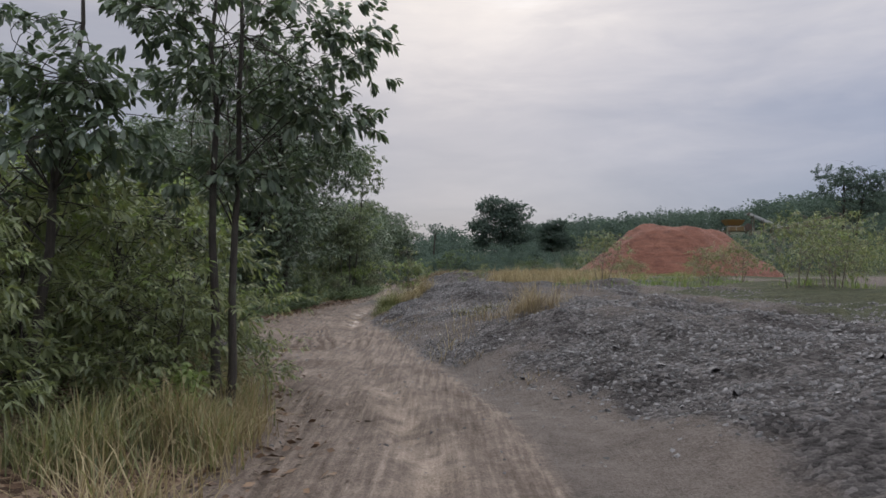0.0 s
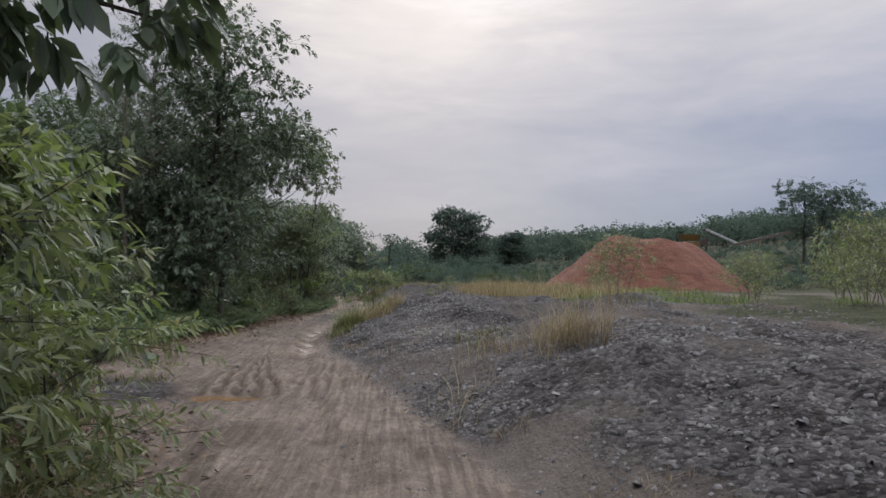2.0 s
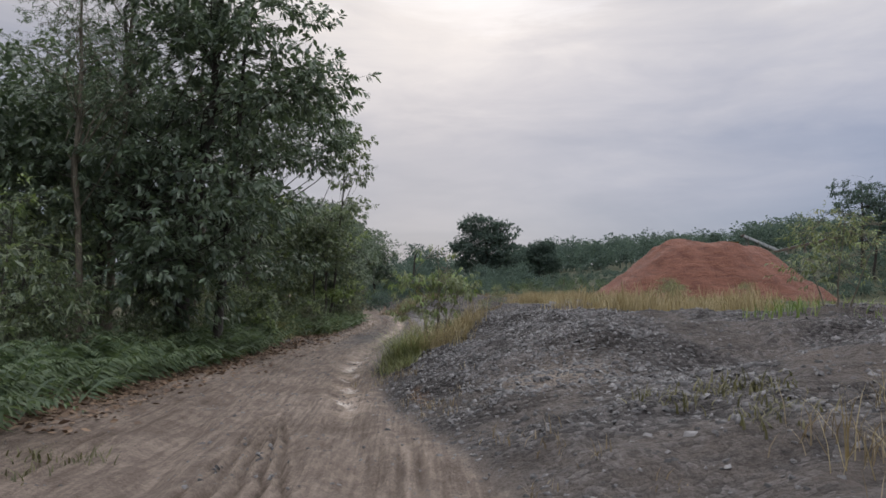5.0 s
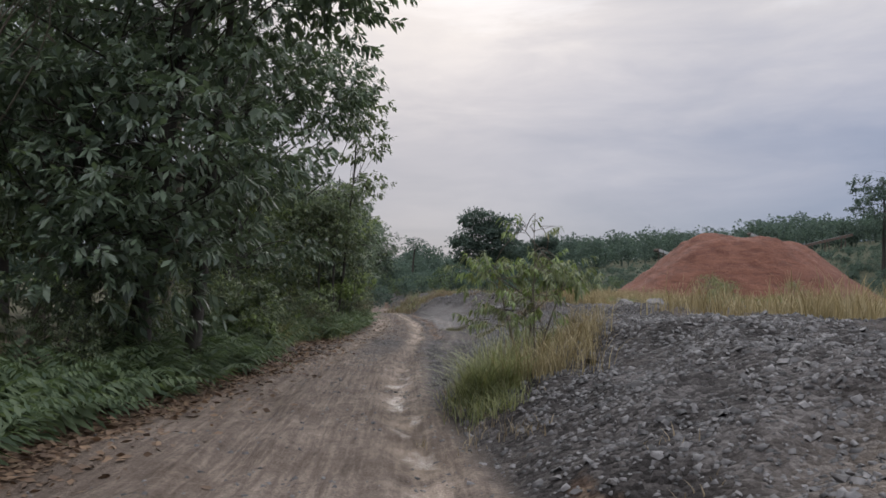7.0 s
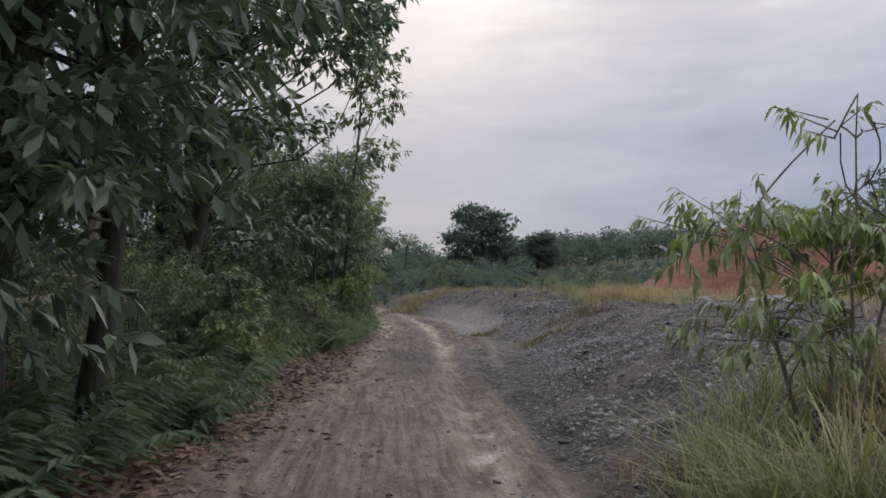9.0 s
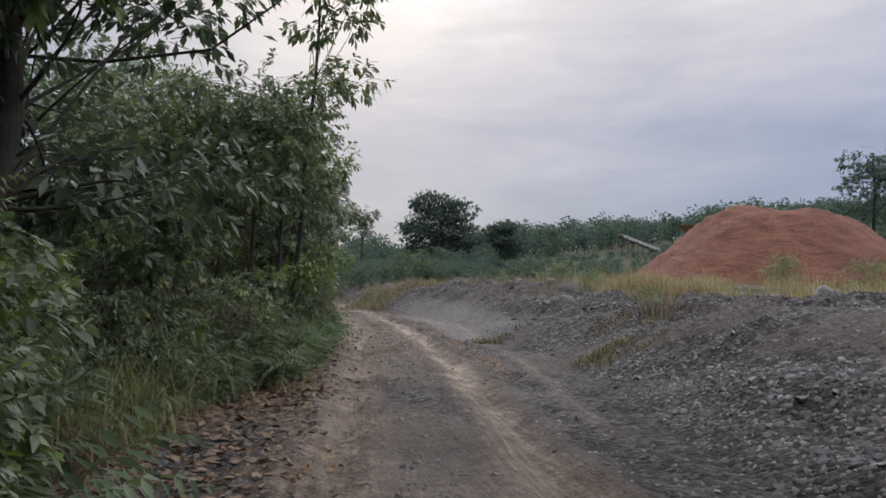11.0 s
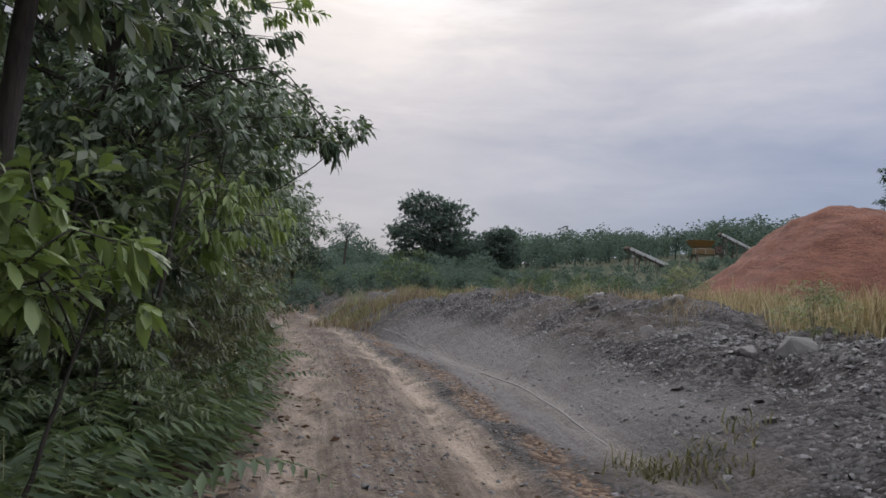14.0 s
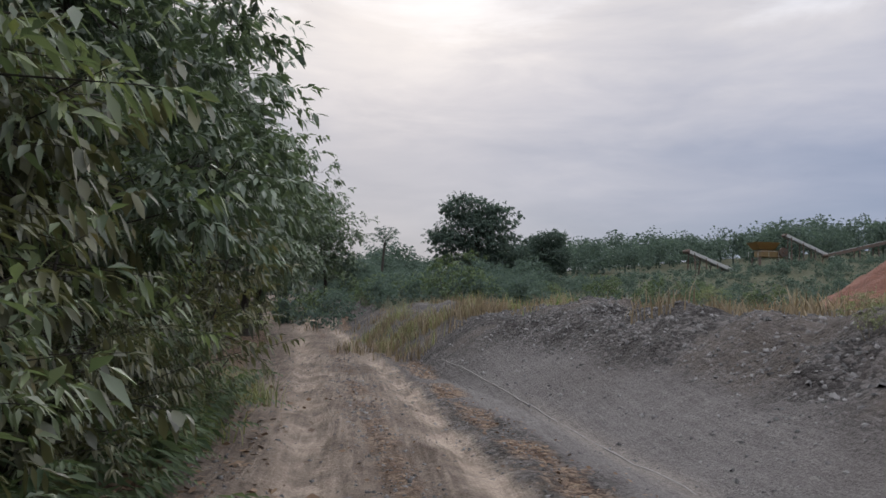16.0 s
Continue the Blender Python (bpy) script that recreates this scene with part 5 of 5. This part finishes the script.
# dry fringe by the roadside scrub
x, y = tufts(grng, np.vstack([patch(grng, 210, -2.15, 6.0, 0.5, 1.9), patch(grng, 50, -2.6, 8.2, 0.4, 0.9), patch(grng, 40, -3.0, 9.4, 0.5, 0.9), patch(grng, 30, -3.4, 4.6, 0.9, 0.9)]), 22, 0.10)
blades(grng, x, y, 0.82, GRASS_GOLD, "roadside_grass", "faded straw-coloured grass fringing the track", 0.0045, 0.8)
x, y = tufts(grng, np.vstack([patch(grng, 170, -2.45, 6.4, 0.65, 2.0), patch(grng, 24, -3.3, 10.6, 0.5, 0.9), patch(grng, 80, -6.6, 19.6, 0.7, 1.6), patch(grng, 60, -6.2, 36.2, 0.5, 2.2), patch(grng, 40, -5.1, 40.5, 0.5, 2.6), patch(grng, 30, -5.0, 58.5, 0.4, 3.5), patch(grng, 80, 0.4, 70.5, 2.3, 3.6, 15), patch(grng, 80, -2.2, 74.0, 1.4, 6.0)]), 20, 0.13)
blades(grng, x, y, 0.68, GRASS_TALL, "verge_grass", "green grass growing through the verge", 0.007, 0.6)
x, y = tufts(grng, np.vstack([patch(grng, 70, -5.75, 38.4, 0.35, 3.0), patch(grng, 40, -4.8, 43.5, 0.3, 2.0), patch(grng, 40, -4.75, 49.5, 0.25, 2.5), patch(grng, 40, -5.3, 59.5, 0.3, 3.5)]), 20, 0.12)
blades(grng, x, y, 0.85, GRASS_TALL, "arching_grass", "long arching yellow-green grass leaning from the verge", 0.006, 1.0)
x, y = tufts(grng, np.vstack([patch(grng, 190, -6.35, 36.8, 0.7, 2.8), patch(grng, 60, -6.8, 40.6, 0.5, 1.0), patch(grng, 40, -5.3, 41.0, 0.4, 2.0), patch(grng, 50, 1.3, 43.3, 0.7, 0.9), patch(grng, 40, 2.9, 54.2, 0.7, 0.9), patch(grng, 36, 3.3, 47.5, 0.6, 1.2)]), 18, 0.13)
fy = grng.uniform(9.5, 30, 170)
fx = FOOT(fy) + grng.normal(0.35, 0.3, 170)
fx, fy = tufts(grng, np.stack([fx, fy], -1), 9, 0.08)
x, y = np.concatenate([x, fx]), np.concatenate([y, fy])
blades(grng, x, y, np.where(y < 31, 0.22, 0.5), GRASS_DRY, "withered_grass", "withered reddish-brown grass and herbs beside the track", 0.006, 0.8)
# golden patches on the clearing
gold = np.vstack([patch(grng, 300, 5.4, 31.5, 2.6, 3.2, 10), patch(grng, 120, 3.4, 27.8, 1.0, 1.3), patch(grng, 520, 5.5, 51.5, 1.5, 4.8, 12), patch(grng, 160, 8.0, 47.5, 1.5, 3.0), patch(grng, 120, 4.9, 50.6, 0.7, 1.5), patch(grng, 200, 10.0, 40.0, 3.0, 4.5), patch(grng, 200, 10.0, 60.0, 2.5, 6.0), patch(grng, 240, 11.5, 66.0, 3.5, 3.5), patch(grng, 160, 8.0, 63.0, 2.5, 2.5)])
x, y = tufts(grng, gold, 15, 0.16)
blades(grng, x, y, 0.82, GRASS_GOLD, "golden_grass", "golden dry grass in patches across the clearing", 0.009, 0.45)
brown = np.vstack([patch(grng, 260, 0.4, 70.5, 2.2, 3.6, 15), patch(grng, 330, 5.5, 69.0, 5.0, 4.5), patch(grng, 220, 5.5, 61.5, 3.5, 3.2), patch(grng, 200, 13.0, 68.0, 4.0, 4.0), patch(grng, 190, -2.2, 73.5, 1.5, 6.5), patch(grng, 420, 6.0, 84.0, 11.0, 5.0)])
x, y = tufts(grng, brown, 12, 0.22)
blades(grng, x, y, 0.52, GRASS_DRY, "brown_grass", "brown seeding grass along the brow of the bank", 0.014, 0.45)
x, y = tufts(grng, np.vstack([patch(grng, 90, -1.8, 27.0, 0.32, 0.9), patch(grng, 30, -1.2, 28.2, 0.6, 0.6), patch(grng, 20, -1.9, 25.9, 0.3, 0.6)]), 18, 0.11)
blades(grng, x, y, np.where(y < 26.2, 0.4, 0.78), GRASS_TALL, "tall_grass", "tall arching yellow-green grass round the shrub's foot", 0.0055, 1.1)
x, y = tufts(grng, np.vstack([patch(grng, 80, -1.1, 26.7, 0.6, 0.9), patch(grng, 40, -0.6, 27.4, 0.4, 0.8)]), 10, 0.12)
blades(grng, x, y, 0.8, GRASS_GOLD, "straw_grass", "straw-coloured grass tangled under the shrub", 0.0045, 0.8)
x, y = tufts(grng, np.vstack([patch(grng, 160, 2.6, 69.5, 3.0, 3.5), patch(grng, 200, 9.0, 25.5, 5.0, 2.5), patch(grng, 200, 11.0, 33.0, 4.0, 3.0), patch(grng, 160, 6.8, 52.0, 1.2, 3.0), patch(grng, 200, 14, 48, 5, 6), patch(grng, 200, 17, 60, 5, 4)]), 14, 0.2)
blades(grng, x, y, 0.45, GRASS_GREEN, "clearing_grass", "olive-green tufted grass on the clearing", 0.01, 0.6)
# small weeds on the gravel
weeds = np.vstack([patch(grng, 44, -4.4, 16.4, 0.7, 0.8), patch(grng, 20, -5.0, 18.6, 0.6, 0.6), patch(grng, 26, -0.4, 47.6, 0.55, 0.35), patch(grng, 30, 0.25, 41.5, 0.6, 0.8), patch(grng, 30, 1.2, 43.3, 0.5, 0.8), patch(grng, 26, 0.5, 45.2, 0.8, 0.5), patch(grng, 10, 1.0, 18.5, 0.6, 0.8), patch(grng, 14, 2.4, 54.0, 0.5, 1.2), patch(grng, 8, -0.9, 23.5, 0.4, 0.8)])
x, y = tufts(grng, weeds, 34, 0.14)
blades(grng, x, y, 0.2, HERB, "weeds", "low sparse weeds rooted in the gravel", 0.009, 0.9)


def make_ferns():
    rng = np.random.default_rng(82)
    heap = Heap()
    n_f = 2300
    y = rng.uniform(18.5, 60, n_f)
    off = rng.uniform(0.05, 1.7, n_f) + 0.85 * np.exp(-((y - 36.0) / 2.2) ** 2)
    x = LEFT(y) - off
    bare = np.exp(-((y - 36.5) / 2.6) ** 2) * (1 - step(1.6, 2.4, off))
    keep = rng.uniform(0, 1, n_f) > 0.85 * bare
    x, y, n_f = x[keep], y[keep], int(keep.sum())
    z = land(x, y)
    m = 14
    for i in range(n_f):
        a = rng.uniform(0, 2 * np.pi)
        a = a * 0.6 + (0.0 if rng.uniform() < 0.5 else a * 0.4)
        length = rng.uniform(0.7, 1.6)
        up = rng.uniform(0.7, 1.35)
        k = np.linspace(0.12, 1, m)
        out = np.array([np.cos(a), np.sin(a), 0.0])
        pts = np.array([x[i], y[i], z[i]]) + out * (length * k * np.cos(up) * 1.15)[:, None] + np.array([0, 0, 1.0]) * (length * (np.sin(up) * k * 1.1 - 0.62 * k * k))[:, None]
        base = np.repeat(pts, 2, 0)
        side = np.array([-np.sin(a), np.cos(a), 0])
        sg = np.tile([1.0, -1.0], m)[:, None]
        way = unit(side * sg + out * 0.45 + [0, 0, -0.12])
        ln = np.repeat(length * 0.24 * (1.05 - 0.85 * k), 2)
        v, f = leaves(base, way, ln, ln * 0.24, rng, 0.25, None)
        heap.add(v, f)
    tagged(piece("ferns", heap.mesh("ferns", LEAF_FERN)), "bank of arching green ferns under the trees", "ferns", kind="stuff")


make_ferns()


def make_litter():
    rng = np.random.default_rng(83)
    n = 7000
    y = np.concatenate([rng.uniform(20, 40, n - 2200), rng.uniform(5, 14, 800), rng.uniform(40, 62, 1400)])
    x = LEFT(y) + rng.normal(0.05, 0.45, n)
    m = 1500
    y2 = rng.uniform(40, 62, m)
    x, y = np.concatenate([x, np.where(np.arange(m) % 5 < 3, RUT_R(y2) + 0.66, (RUT_R(y2) + RUT_L(y2)) / 2) + rng.normal(0, 0.27, m)]), np.concatenate([y, y2])
    n += m
    base = np.stack([x, y, land(x, y) + 0.012], -1)
    a = rng.uniform(0, 2 * np.pi, n)
    way = unit(np.stack([np.cos(a), np.sin(a), rng.normal(0.1, 0.2, n)], -1))
    ln = np.where(np.arange(n) < n - m, rng.uniform(0.05, 0.13, n), rng.uniform(0.03, 0.07, n))
    v, f = leaves(base, way, ln, ln * 0.45, rng, 0.1)
    tagged(piece("leaf_litter", mesh_of("leaf_litter", v, f, LITTER)), "fallen reddish-brown leaves strewn along the verge", "leaf litter", kind="stuff")


make_litter()


# ---- quarry machinery on the far rise ----
def bar(bm, a, b, w, h):
    """A box beam from a to b."""
    a, b = Vector(a), Vector(b)
    d = b - a
    m = Matrix.Translation((a + b) / 2) @ d.to_track_quat("X", "Z").to_matrix().to_4x4() @ Matrix.Diagonal((d.length, w, h, 1))
    bmesh.ops.create_cube(bm, size=1.0, matrix=m)


def conveyor(x, y, low, high, label, legs=4, side_mat=STEEL):
    """A belt conveyor: low and high are its ends, from its base point."""
    z = float(land(x, y))
    root = new("conveyor")
    root.location = (x, y, z)
    tagged(root, label, "conveyor", "quarry machines")
    lo, hi = Vector(low), Vector(high)
    side = (hi - lo).cross(Vector((0, 0, 1))).normalized()
    for s in (-1, 1):
        bm = bmesh.new()
        bar(bm, lo + side * 0.6 * s, hi + side * 0.6 * s, 0.12, 0.55)
        part("side_frame", bm, side_mat, root)
    bm = bmesh.new()
    bar(bm, lo + Vector((0, 0, 0.3)), hi + Vector((0, 0, 0.3)), 0.95, 0.08)
    part("belt", bm, BELT, root)
    for p in (lo, hi):
        bm = bmesh.new()
        bmesh.ops.create_cone(bm, cap_ends=True, segments=14, radius1=0.32, radius2=0.32, depth=1.3,
                              matrix=Matrix.Translation(p) @ side.to_track_quat("Z", "Y").to_matrix().to_4x4())
        part("drum", bm, RUSTY, root)
    for i in range(legs):
        p = lo.lerp(hi, (i + 0.6) / legs)
        for s in (-1, 1):
            foot = p + side * 0.9 * s
            gz = float(land(x + foot.x, y + foot.y)) - z
            if p.z - gz < 0.4:
                continue
            bm = bmesh.new()
            bar(bm, (foot.x, foot.y, gz - 0.1), p + side * 0.6 * s, 0.16, 0.16)
            part("leg", bm, RUSTY, root)
    return root


def make_crusher(x, y):
    z = float(land(x, y))
    root = new("crusher")
    root.location = (x, y, z)
    tagged(root, "yellow stone crusher with hopper on a steel stand", "crusher", "quarry machines")
    for sx in (-2.6, 2.6):
        for sy in (-1.4, 1.4):
            bm = bmesh.new()
            gz = float(land(x + sx, y + sy)) - z
            bar(bm, (sx, sy, gz - 0.1), (sx, sy, 1.6), 0.35, 0.35)
            part("leg", bm, RUSTY, root)
    bm = bmesh.new()
    bmesh.ops.create_cube(bm, size=1.0, matrix=Matrix.Translation((0, 0, 2.3)) @ Matrix.Diagonal((4.6, 2.8, 1.3, 1)))
    bmesh.ops.bevel(bm, geom=bm.edges[:], offset=0.12, segments=2, affect="EDGES")
    part("body", bm, YELLOW, root)
    bm = bmesh.new()
    v = [bm.verts.new(c) for c in ((-2.6, -1.3, 3.1), (0.4, -1.3, 3.1), (0.4, 1.3, 3.1), (-2.6, 1.3, 3.1), (-3.6, -2.0, 4.5), (1.2, -2.0, 4.5), (1.2, 2.0, 4.5), (-3.6, 2.0, 4.5))]
    for q in ((0, 1, 5, 4), (1, 2, 6, 5), (2, 3, 7, 6), (3, 0, 4, 7), (3, 2, 1, 0)):
        bm.faces.new([v[i] for i in q])
    bmesh.ops.solidify(bm, geom=bm.faces[:], thickness=0.08)
    part("hopper", bm, YELLOW, root)
    bm = bmesh.new()
    bmesh.ops.create_cone(bm, cap_ends=True, segments=24, radius1=0.9, radius2=0.9, depth=0.35, matrix=Matrix.Translation((1.9, -1.8, 2.7)) @ Matrix.Rotation(radians(90), 4, "X"))
    bmesh.ops.create_cone(bm, cap_ends=True, segments=12, radius1=0.25, radius2=0.25, depth=0.7, matrix=Matrix.Translation((1.9, -1.8, 2.7)) @ Matrix.Rotation(radians(90), 4, "X"))
    part("flywheel", bm, RUSTY, root)
    for sy in (-1.75, 1.75):
        bm = bmesh.new()
        bar(bm, (-3.2, sy, 2.75), (3.2, sy, 2.75), 0.06, 0.06)
        for px in (-3.2, -1.0, 1.0, 3.2):
            bar(bm, (px, sy, 1.6), (px, sy, 2.75), 0.06, 0.06)
        part("guard_rail", bm, STEEL, root)


make_crusher(75.0, 186.0)
conveyor(80.0, 183.0, (8.5, 0, 0.4), (-3.2, 0.5, 5.3), "pale steel conveyor belt rising to the crusher", 5)
conveyor(90.0, 180.0, (-7.0, 0, 0.6), (9.0, 1.0, 4.6), "dark steel stacking conveyor beyond the crusher", 4, RUSTY)
conveyor(50.5, 164.0, (9.5, 4.0, 0.4), (-2.5, -1.0, 3.6), "weathered pale conveyor sloping down to the ground", 5)
make_stones()
